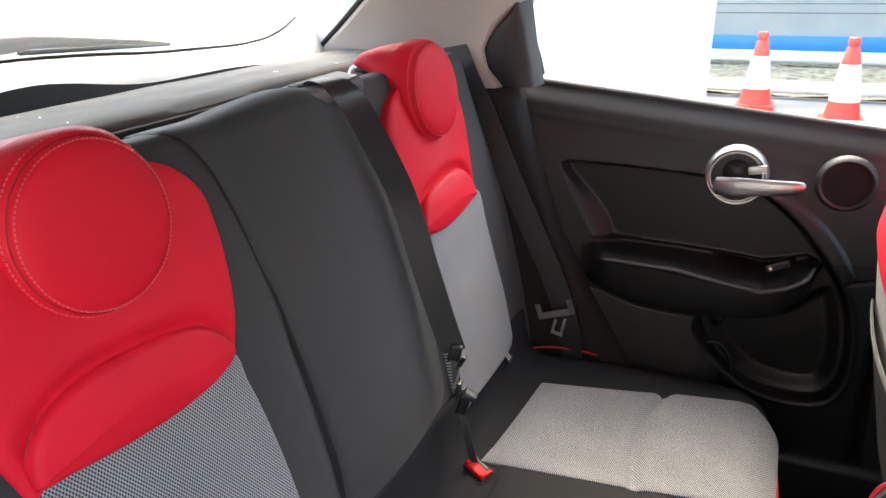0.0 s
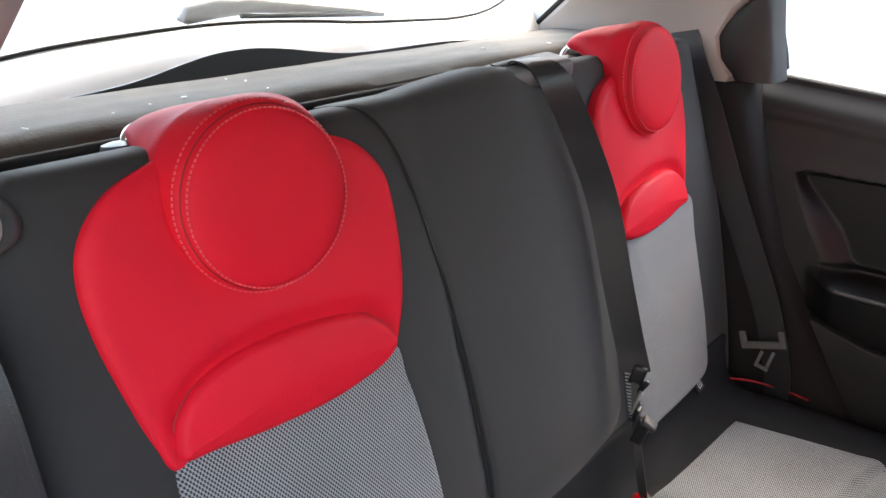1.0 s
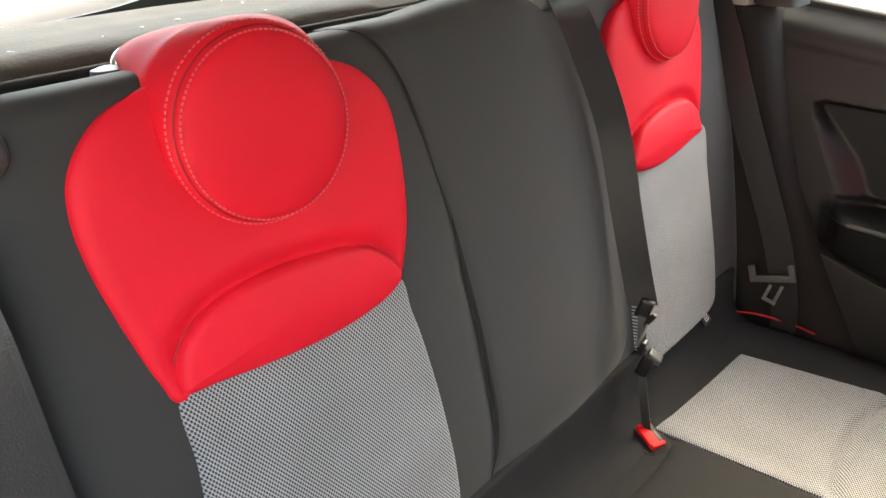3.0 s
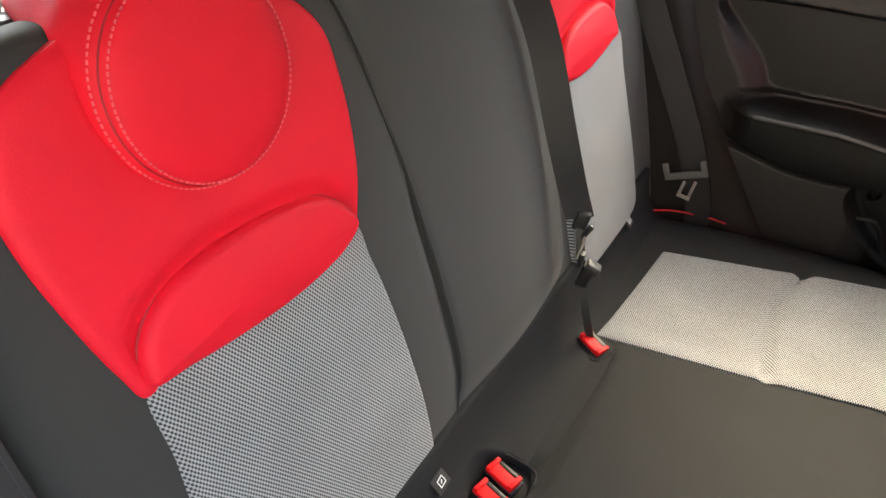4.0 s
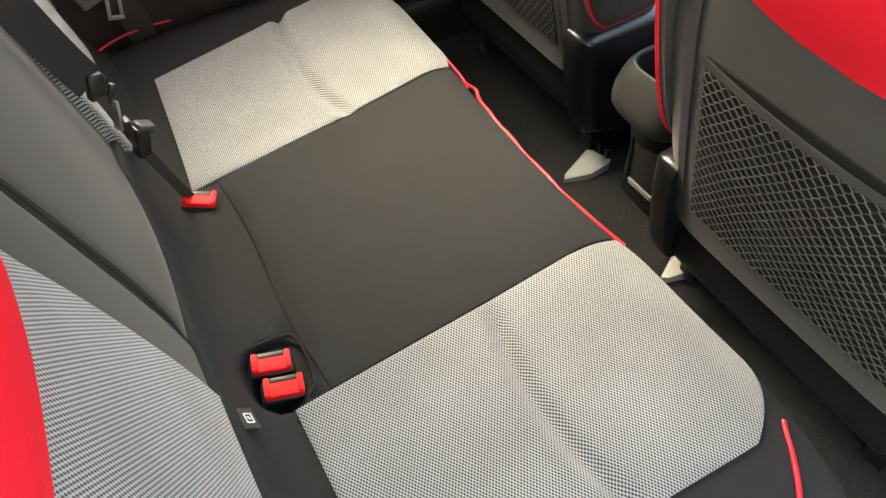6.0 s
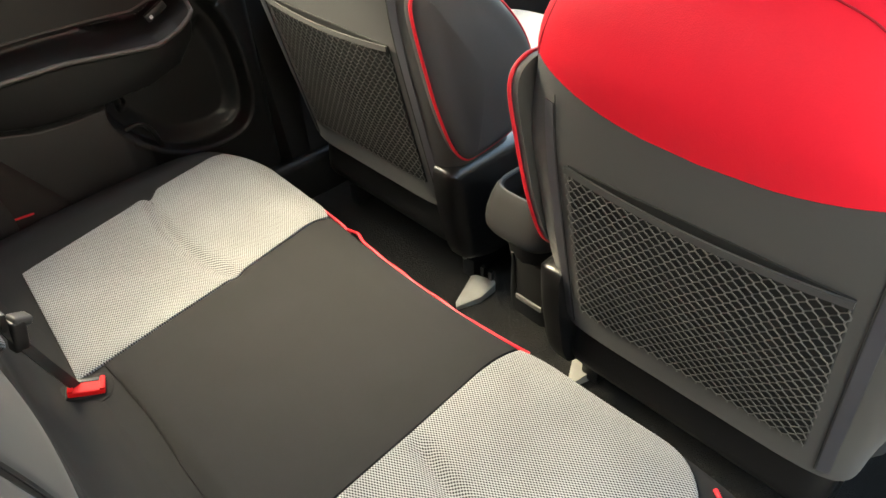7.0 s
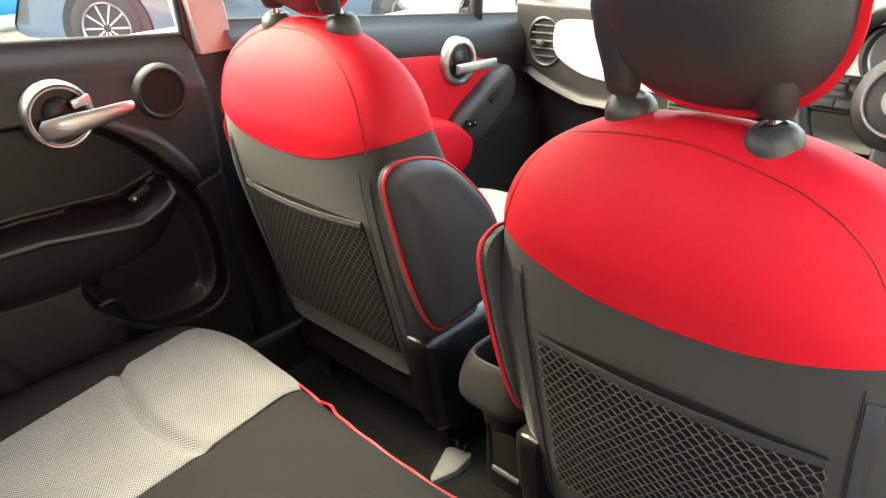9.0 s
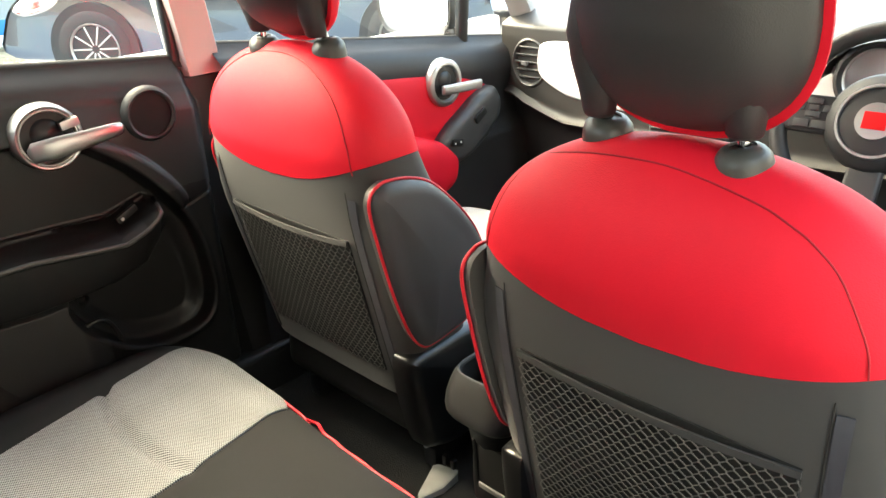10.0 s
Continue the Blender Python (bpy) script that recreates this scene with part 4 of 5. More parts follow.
part("paddle", pillow([(-0.592, 1.357), (-0.57, 1.357), (-0.562, 1.367), (-0.565, 1.378), (-0.592, 1.38)], lambda u, v, h: Vector((-0.074 - 0.3 * (v - 1.37) + h, u, v)), 0.004, 0.0, 0.006, rings=5, edge=0.004), PALE_LEVER, lever, "pale grey release paddle")
rightbelt = thing("outer_seat_belt", "black seat belt lying along the bench edge", "seat belt", at=(0.0, -0.62, 0.75))
RUN = [(-0.12, -0.635, 1.42), (-0.05, -0.615, 1.3), (-0.016, -0.614, 1.15), (0.022, -0.614, 0.97), (0.06, -0.618, 0.78)]
part("webbing", strap(RUN, [(0.15, 1, 0)] * 5), WEBBING, rightbelt)
for dy in (-0.0205, 0.0205):
    part("selvedge", strap([(x + 0.0008 + 0.15 * dy, y + dy, z) for x, y, z in RUN], [(0.15, 1, 0)] * 5, 0.004, 0.0016), WEBBING, rightbelt, "thicker woven edge")


# ---- doors on the car's left ----
def sill(x):
    return 1.314 - 0.0955 * (x - 0.01)


HOLLOW = curve_through([(0.36, 1.152), (0.43, 1.146), (0.487, 1.124), (0.522, 1.102), (0.568, 1.062), (0.612, 1.01), (0.65, 0.955), (0.676, 0.9), (0.69, 0.82), (0.688, 0.74), (0.662, 0.692), (0.61, 0.676), (0.54, 0.68), (0.48, 0.706), (0.425, 0.76), (0.394, 0.815), (0.398, 0.85), (0.412, 0.868)], False, 4)
HOLLOW = [(0.196, 0.96), (0.172, 0.968), (0.122, 1.05), (0.085, 1.13), (0.082, 1.15), (0.1, 1.158), (0.22, 1.158)] + [tuple(c) for c in HOLLOW] + [(0.35, 0.9)]
POCKET = [tuple(c) for c in curve_through([(0.412, 0.858), (0.487, 0.863), (0.549, 0.883), (0.6, 0.925), (0.64, 0.94), (0.665, 0.89), (0.679, 0.815), (0.677, 0.745), (0.655, 0.702), (0.61, 0.687), (0.545, 0.691), (0.488, 0.715), (0.435, 0.766), (0.404, 0.82)], True, 4)]
GRIP = [tuple(c) for c in curve_through([(0.405, 0.984), (0.46, 0.981), (0.515, 0.978), (0.556, 0.996), (0.566, 0.99), (0.53, 0.968), (0.5, 0.961), (0.45, 0.968)], True, 4)]
RIM = [tuple(c) for c in curve_through([(0.487, 1.124), (0.522, 1.102), (0.568, 1.062), (0.612, 1.01), (0.652, 0.957), (0.672, 0.975), (0.645, 1.028), (0.597, 1.083), (0.55, 1.117), (0.5, 1.14)], True, 4)]


def edge_distance(poly, x, z):
    """As inside(), for whole arrays."""
    best, odd = np.full(x.shape, 1e9), np.zeros(x.shape, bool)
    for (x0, z0), (x1, z1) in zip(poly, poly[1:] + poly[:1]):
        t = np.clip(((x - x0) * (x1 - x0) + (z - z0) * (z1 - z0)) / ((x1 - x0) ** 2 + (z1 - z0) ** 2 + 1e-12), 0, 1)
        best = np.minimum(best, np.hypot(x - x0 - t * (x1 - x0), z - z0 - t * (z1 - z0)))
        if z0 != z1:
            odd ^= ((z0 > z) != (z1 > z)) & (x < (x1 - x0) * (z - z0) / (z1 - z0) + x0)
    return np.where(odd, best, -best)


def ease(v, a, b):
    t = np.clip((v - a) / (b - a), 0, 1)
    return t * t * (3 - 2 * t)


def arm_low(x):
    return np.interp(x, (0.0, 0.148, 0.27, 0.338, 0.401, 0.487, 0.549, 0.6, 0.612), (0.92, 0.897, 0.863, 0.858, 0.86, 0.863, 0.883, 0.94, 0.975))


def arm_lip(x):
    return np.interp(x, (0.0, 0.19, 0.345, 0.45, 0.51, 0.555, 0.608), (0.968, 0.962, 0.96, 0.945, 0.938, 0.953, 0.988))


def arm_up(x):
    return np.interp(x, (0.0, 0.236, 0.342, 0.432, 0.508, 0.55, 0.587, 0.61), (0.99, 0.99, 0.99, 0.986, 0.981, 0.992, 1.003, 0.99))


def rear_door_y(x, z):
    """The door card's inner face: y at each place, for whole arrays."""
    top = sill(x)
    y = 0.7 + 0.022 * ease(z, 1.15, top - 0.05) + 0.03 * ease(z, top - 0.05, top + 0.004)
    y = y - 0.004 * np.exp(-((z - (top - 0.062)) / 0.01) ** 2)
    hollow = edge_distance(HOLLOW, x, z)
    ramp = 0.045 * ease(0.3 - x, 0.0, 0.15) * ease(1.158 - z, 0.0, 0.13)
    recess = 0.03 * ease(hollow, -0.001, 0.012 + ramp)
    y = y + recess - np.where(x < 0.42, 0.0, 0.003 * np.exp(-((hollow + 0.006) / 0.005) ** 2))
    # the curved rim that runs from the handle to the foot of the card
    rim = edge_distance(RIM, x, z)
    y = y - 0.012 * np.sqrt(np.clip(rim, 0, 0.014) / 0.014)
    # the arm rest: a lipped shelf that ends in a point
    lip, up, low = arm_lip(x), arm_up(x), arm_low(x)
    fade = ease(0.618 - x, 0.0, 0.035) * ease(x, 0.13, 0.2)
    full = 0.05 + recess
    shelf = 0.012 * ease(up - z, -0.003, 0.004) + (full - 0.012) * ease(up - z, 0.006, np.maximum(0.014, up - lip))
    below = np.clip((lip - z) / np.maximum(0.012, lip - low), 0, 1)
    face = full - 0.004 * ease(below, 0.0, 0.12) - 0.016 * below ** 1.6
    out = np.where(z > lip, shelf, face)
    out = out * np.where(z < low, 1 - ease(low - z, 0.0, 0.012), 1)
    out = out + 0.007 * np.exp(-((z - lip) / 0.0038) ** 2)
    y = y - out * fade
    y = y + 0.016 * ease(edge_distance(GRIP, x, z), -0.001, 0.005)
    # the plain lower card ends in a crease under the arm rest
    lower = ease(low - z, 0.006, 0.016) * ease(-hollow, -0.002, 0.006) * ease(0.45 - x, 0, 0.05)
    y = y - 0.02 * lower
    y = y + 0.018 * ease(edge_distance(POCKET, x, z), 0.0, 0.035)
    y = y + 0.012 * ease(0.013 - np.hypot(x - 0.436, z - 0.815), 0.0, 0.005)
    y = y + 0.004 * np.exp(-((z - (0.957 + 0.3 * (x - 0.66))) / 0.003) ** 2) * ease(x, 0.655, 0.668)
    return y + 0.035 * ease(x, 0.715, 0.75)


def rear_door():
    d = thing("rear_door", "black rear door card with a silver handle", "car door", at=(0.4, 0.72, 0.5))
    u, v = np.meshgrid(np.linspace(0, 1, 330), np.linspace(0, 1, 340))
    gx = np.interp(v, (0, 0.3, 1), (0.2, 0.1, -0.1)) * (1 - u) + 0.752 * u
    gz = 0.56 + (sill(0.752 * u) - 0.56) * v
    gy = rear_door_y(gx, gz)
    soft = (edge_distance(HOLLOW, gx, gz) < -0.002) & (gz > 0.96 + 0.3 * (gx - 0.66)) & (gz > 1.0)
    foot = (edge_distance(HOLLOW, gx, gz) < 0.0) & (gz < arm_low(gx) - 0.011) & (gx < 0.45)
    soft = soft | ((edge_distance(HOLLOW, gx, gz) < -0.002) & (gx < 0.16) & (gz > arm_low(gx) + 0.01))
    for name, mat, lab, keep in (("door_card", DOOR_PLASTIC, "grained black lower door card", ~soft & ~foot), ("foot_card", DOOR_SOFT, "charcoal foot of the door card", foot), ("upper_card", DOOR_SOFT, "soft grey upper door trim", soft)):
        bm = bmesh.new()
        grid = [[bm.verts.new(c) for c in zip(*row)] for row in zip(gx.tolist(), gy.tolist(), gz.tolist())]
        for j in range(339):
            for i in range(329):
                if keep[j, i]:
                    bm.faces.new((grid[j][i], grid[j][i + 1], grid[j + 1][i + 1], grid[j + 1][i]))
        for v in [v for v in bm.verts if not v.link_faces]:
            bm.verts.remove(v)
        part(name, bm, mat, d, lab)
    # pale tubes that put the highlight on the arm rest's edges into colour
    for line, lab in ((arm_lip, "pale grey tube for the highlight along the arm rest's lip"), (arm_up, "pale grey tube for the highlight along the arm rest's upper edge")):
        xs = np.linspace(0.2 if line is arm_lip else 0.26, 0.6, 40)
        zs = line(xs) + 0.001
        part("armrest_highlight", tube([(x, y, z) for x, y, z in zip(xs.tolist(), (rear_door_y(xs, zs) + 0.0005).tolist(), zs.tolist())], 0.0042 if line is arm_lip else 0.0022, 8, 0), ARM_HIGHLIGHT, d, lab)
    part("outer_skin", box((0.78, 0.04, 0.8), pose(0.38, 0.83, 0.85), 0.01), WHITE_PAINT, d)
    top = [[Vector((x, 0.75 + dy, sill(x) + dz)) for dy, dz in ((0.0, -0.02), (0.0, 0.0), (0.004, 0.005), (0.014, 0.005), (0.014, -0.02))] for x in (0.0, 0.2, 0.4, 0.6, 0.745)]
    part("window_seal", loft(top), RUBBER, d)
    hr = pose(0.437, 0.69, 1.157, 90, 0, 0)
    part("handle_ring", lathe([(0.0452, -0.02), (0.0455, 0.002), (0.0475, 0.0065), (0.0495, 0.0065), (0.0505, 0.0045), (0.0515, 0.0075), (0.0545, 0.0085), (0.0585, 0.004), (0.06, -0.02)], hr, 48), SATIN, d, "brushed silver ring")
    part("handle_cup", lathe([(0.0455, -0.002), (0.042, -0.01), (0.0005, -0.012)], hr, 32), PLASTIC, d)
    part("handle_boss", lathe([(0.03, -0.012), (0.029, -0.004), (0.022, 0.004), (0.0005, 0.007)], hr @ pose(0, 0.006, 0), 32), PLASTIC, d)
    lever = loft([[Vector((x, y + 0.006 * math.cos(a) * w, z + h * math.sin(a))) for a in (k * math.tau / 12 for k in range(12))] for x, y, z, h, w in ((0.396, 0.68, 1.139, 0.006, 0.5), (0.402, 0.674, 1.139, 0.018, 1), (0.44, 0.667, 1.142, 0.019, 1), (0.5, 0.663, 1.147, 0.0155, 1), (0.535, 0.664, 1.15, 0.0135, 1), (0.556, 0.666, 1.152, 0.011, 1), (0.561, 0.669, 1.153, 0.004, 0.5))])
    part("handle", lever, SATIN, d, "brushed silver pull lever")
    part("lock_tab", box((0.034, 0.014, 0.016), pose(0.474, 0.682, 1.176, 0, -10, 0), 0.003), SATIN, d)
    sp = pose(0.628, 0.695, 1.158, 90, 0, 0)
    part("speaker_ring", lathe([(0.041, -0.01), (0.0415, 0.004), (0.046, 0.007), (0.051, 0.003), (0.054, -0.01)], sp, 40), SOFT, d)
    part("speaker_mesh", lathe([(0.0425, 0.0005), (0.02, 0.0006), (0.0005, 0.0006)], sp, 40), SHADE_AND_MESH, d, "black speaker cloth")
    part("switch", box((0.045, 0.01, 0.016), pose(0.535, 0.682, 0.985, 0, -25, 0), 0.004), PLASTIC, d, "window switch")
    part("switch_mark", box((0.006, 0.003, 0.006), pose(0.523, 0.676, 0.979, 0, -25, 0), 0.001), CONE_WHITE, d, "small white printed mark")
    part("bottle_ring", tube([(0.408, 0.722, 0.762), (0.42, 0.715, 0.774), (0.444, 0.712, 0.779), (0.462, 0.712, 0.765), (0.475, 0.714, 0.73), (0.482, 0.718, 0.69)], 0.005), PLASTIC, d, "black bottle holder rim")
    # window frame and quarter
    part("window_frame", join(tube([(0.725, 0.755, 1.24), (0.715, 0.74, 1.45), (0.68, 0.7, 1.68)], 0.012, 8), tube([(0.69, 0.7, 1.68), (0.4, 0.68, 1.72), (0.15, 0.68, 1.69), (0.0, 0.71, 1.5), (0.02, 0.735, 1.33)], 0.009, 8)), PLASTIC, d)
    rows = []
    for z in np.linspace(1.314, 1.66, 30):
        xl = lerp(z, (1.31, 1.326, 1.345, 1.363, 1.385, 1.403, 1.43, 1.454, 1.49, 1.54, 1.6, 1.66), (-0.035, -0.046, -0.065, -0.074, -0.077, -0.072, -0.05, -0.026, 0.002, 0.026, 0.04, 0.05))
        xr = lerp(z, (1.31, 1.4, 1.5, 1.66), (0.028, 0.012, 0.0, 0.05))
        xl = min(xl, xr - 0.008)
        y = 0.648 - 0.1 * max(0, z - 1.33)
        rows.append([Vector(v) for v in ((xl - 0.004, y + 0.03, z), (xl, y + 0.004, z), (xl + 0.3 * (xr - xl), y - 0.003, z), (xl + 0.8 * (xr - xl), y, z), (xr, y + 0.008, z), (xr + 0.004, y + 0.02, z), (xr + 0.006, y + 0.07, z), (xl, y + 0.07, z))])
    part("quarter_panel", loft(rows), SOFT, d, "black corner panel of the window frame")
    g = part("window", relief(0.0, 0.74, 0, 1, 8, 6, lambda x, s: (x, 0.765 - 0.06 * s, sill(x) - 0.01 + s * 0.42)), GLASS, d)
    g.visible_shadow = False


rear_door()


def front_door():
    d = thing("front_door", "front door with a red insert and silver handle", "car door", at=(1.35, 0.73, 0.5))
    fs = lambda x: 1.24 - 0.115 * (x - 0.98)

    def y_at(x, z):
        y = 0.72 + 0.03 * smooth01(z, fs(x) - 0.04, fs(x)) - 0.02 * bump(z, fs(x) - 0.08, 0.05)
        y -= 0.03 * smooth01(0.93 - z, 0.0, 0.06)
        return y
    part("door_card", relief(0.8, 1.82, 0, 1, 60, 60, lambda x, s: (x, y_at(x, 0.5 + (fs(x) - 0.5) * s), 0.5 + (fs(x) - 0.5) * s)), SOFT, d)
    part("outer_skin", box((0.98, 0.04, 0.8), pose(1.34, 0.83, 0.8), 0.01), WHITE_PAINT, d)
    part("red_insert", pillow([(0.95, 1.135), (1.2, 1.12), (1.37, 1.102), (1.5, 1.077), (1.6, 1.046), (1.625, 1.028), (1.56, 1.0), (1.5, 0.955), (1.4, 0.905), (1.3, 0.9), (0.95, 0.92)], lambda u, v, h: Vector((u, 0.705 - h, v)), 0.012, 0.0, 0.02), RED, d, "red leather door insert")
    part("armrest", pillow([(0.95, 0.965), (1.25, 0.962), (1.35, 0.942), (1.43, 0.9), (1.465, 0.85), (1.42, 0.78), (1.2, 0.76), (0.95, 0.78)], lambda u, v, h: Vector((u, 0.675 - h, v)), 0.035, 0.0, 0.05), RED, d, "red leather armrest")
    part("switch_panel", pillow([(1.385, 0.9), (1.43, 0.95), (1.5, 0.99), (1.555, 1.02), (1.61, 1.034), (1.64, 1.027), (1.66, 0.985), (1.64, 0.935), (1.55, 0.87), (1.48, 0.845), (1.42, 0.85)], lambda u, v, h: Vector((u, 0.685 - h, v)), 0.03, 0.0, 0.04, 6.0), GREY_PLASTIC_MID, d, "black grab handle with window switches")
    part("switch", box((0.05, 0.006, 0.02), pose(1.545, 0.6525, 0.968, 0, -30, 0), 0.002), PLASTIC, d)
    part("switch", box((0.045, 0.006, 0.02), pose(1.445, 0.6525, 0.912, 0, 10, 0), 0.004), PLASTIC, d, "lock switch")
    for x in (1.434, 1.456):
        part("switch_mark", box((0.005, 0.002, 0.005), pose(x, 0.649, 0.912, 0, 10, 0), 0.0008), CONE_WHITE, d, "small white printed mark")
    hr = pose(1.442, 0.69, 1.073, 90, 0, 0) @ Matrix.Scale(0.82, 4)
    part("handle_ring", lathe([(0.054, -0.02), (0.055, 0.004), (0.06, 0.013), (0.069, 0.014), (0.077, 0.007), (0.08, -0.02)], hr, 48), SATIN, d, "brushed silver ring")
    part("handle_cup", lathe([(0.055, 0.002), (0.044, -0.006), (0.0005, -0.008)], hr, 32), PLASTIC, d)
    part("handle_boss", lathe([(0.034, -0.008), (0.033, 0.0), (0.024, 0.008), (0.0005, 0.011)], hr @ pose(0, 0.008, 0), 32), PLASTIC, d)
    part("handle", box((0.155, 0.016, 0.026), pose(1.49, 0.668, 1.056, 0, 3, 0), 0.006, 3, taper=None), SATIN, d, "brushed silver pull lever")
    part("window_seal", loft([[Vector((x, 0.752 + dy, fs(x) + dz)) for dy, dz in ((0, -0.02), (0, 0), (0.004, 0.005), (0.014, 0.005), (0.014, -0.02))] for x in (0.8, 1.2, 1.5, 1.8)]), RUBBER, d)
    part("mirror_post", tube([(1.587, 0.757, 1.15), (1.583, 0.742, 1.35), (1.5, 0.7, 1.6)], 0.019, 8), PLASTIC, d)
    g = part("window", relief(0.79, 1.79, 0, 1, 8, 6, lambda x, s: (x, 0.765 - 0.06 * s, fs(x) - 0.01 + s * 0.45)), GLASS, d)
    g.visible_shadow = False


front_door()


def wing_mirror():
    w = thing("wing_mirror", "white wing mirror outside the front door", "mirror", at=(1.55, 0.95, 1.15))
    m = pose(1.57, 0.912, 1.247, 0, 0, 14)
    line = curve_through([(-0.11, 0.066), (0.0, 0.08), (0.105, 0.07), (0.132, 0.01), (0.11, -0.058), (0.05, -0.078), (-0.06, -0.078), (-0.112, -0.06), (-0.125, 0.0)], True, 5)
    rows = [[m @ Vector((dx, p.x * s, p.y * s)) for p in line] for dx, s in ((0.0, 0.9), (-0.014, 0.93), (-0.018, 0.97), (-0.01, 1.0), (0.02, 1.0))]
    part("rim", loft(rows, True), GREY_PLASTIC_MID, w, "dark grey plastic rim")
    part("housing", loft([[m @ Vector((dx, p.x * s, p.y * s)) for p in line] for dx, s in ((0.018, 1.004), (0.05, 0.98), (0.09, 0.8), (0.11, 0.45))]), WHITE_PAINT, w)
    part("mirror_glass", pillow([(p.x * 0.9, p.y * 0.9) for p in line], lambda u, v, h: m @ Vector((-0.0145 - h, u, v)), 0.0006, 0.0, 0.003, raw=True), CHROME_MIRROR, w, "mirror glass")
    part("arm", box((0.05, 0.1, 0.04), pose(1.6, 0.82, 1.165, -10, 0, 0), 0.012), PLASTIC, w)


CHROME_MIRROR = material("mirror_silver", (0.9, 0.9, 0.9), 0.02, metal=1.0, vary=0.0)
wing_mirror()


def b_pillar(s):
    p = thing("b_pillar", "pale grey upper pillar trim over black lower trim", "pillar trim", "door pillars", at=(0.8, s * 0.74, 0.5))
    up = [[Vector((x + dx, s * (y + dy), z)) for dx, dy in ((-0.045, 0.02), (-0.04, 0.002), (-0.02, 0.0), (0.035, 0.004), (0.045, 0.02), (0.045, 0.07), (-0.045, 0.07))] for z, x, y in ((1.205, 0.785, 0.735), (1.35, 0.762, 0.72), (1.5, 0.735, 0.69), (1.74, 0.69, 0.63))]
    part("upper_trim", loft(up), TRIM, p)
    lo = [[Vector((x + dx, s * (y + dy), z)) for dx, dy in ((-0.1, 0.03), (-0.08, 0.0), (0.06, 0.0), (0.07, 0.03), (0.07, 0.08), (-0.07, 0.08))] for z, x, y in ((0.45, 0.84, 0.69), (0.8, 0.82, 0.715), (1.1, 0.795, 0.735), (1.203, 0.79, 0.738))]
    part("lower_trim", loft(lo), PLASTIC, p, "black plastic lower trim")


b_pillar(1)
b_pillar(-1)
for s in (-1, 1):
    alone("sill_trim", box((1.7, 0.1, 0.16), pose(0.85, s * 0.72, 0.48), 0.02, 3), PLASTIC, "black plastic door sill trim", "sill trim", kind="structure")


def car_body():
    """What carries the cabin: underbody, wheels, sills, bonnet and rear quarters."""
    b = thing("hatchback_body", "white compact hatchback body on four wheels", "car", at=(0.9, 0, 0))
    part("underbody", box((3.4, 1.5, 0.1), pose(1.2, 0, 0.36), 0.02), PLASTIC, b)
    part("bonnet", relief(2.3, 3.2, -0.74, 0.74, 10, 10, lambda x, y: (x, y, 1.1 - 0.16 * (x - 2.3) - 0.06 * (y / 0.7) ** 2)), WHITE_PAINT, b)
    part("nose", box((0.2, 1.5, 0.6), pose(3.2, 0, 0.62), 0.08, 3), WHITE_PAINT, b)
    for s in (-1, 1):
        part("wing", box((1.3, 0.06, 0.55), pose(2.5, s * 0.8, 0.75), 0.025, 3), WHITE_PAINT, b)
        part("quarter_panel", box((0.62, 0.06, 0.9), pose(-0.3, s * 0.81, 0.85), 0.025, 3), WHITE_PAINT, b)
        part("rocker", box((2.0, 0.08, 0.16), pose(0.9, s * 0.79, 0.38), 0.02, 3), WHITE_PAINT, b)
        for x in (-0.35, 2.45):
            wheel_on(b, pose(x, s * 0.74, 0.33, -90 * s, 0, 0))
    part("driver_door", box((0.95, 0.05, 0.76), pose(1.38, -0.79, 0.82), 0.02, 3), SOFT, b, "closed driver door")


car_body()


PLASTIC_GLOSS = material("smooth_black_plastic", (0.008, 0.008, 0.0085), 0.3, grain=0.0002, grain_scale=900, vary=0.12)
PALE_PLATE = material("pale_grey_plate", (0.25, 0.245, 0.225), 0.5, vary=0.15, stain_scale=20)


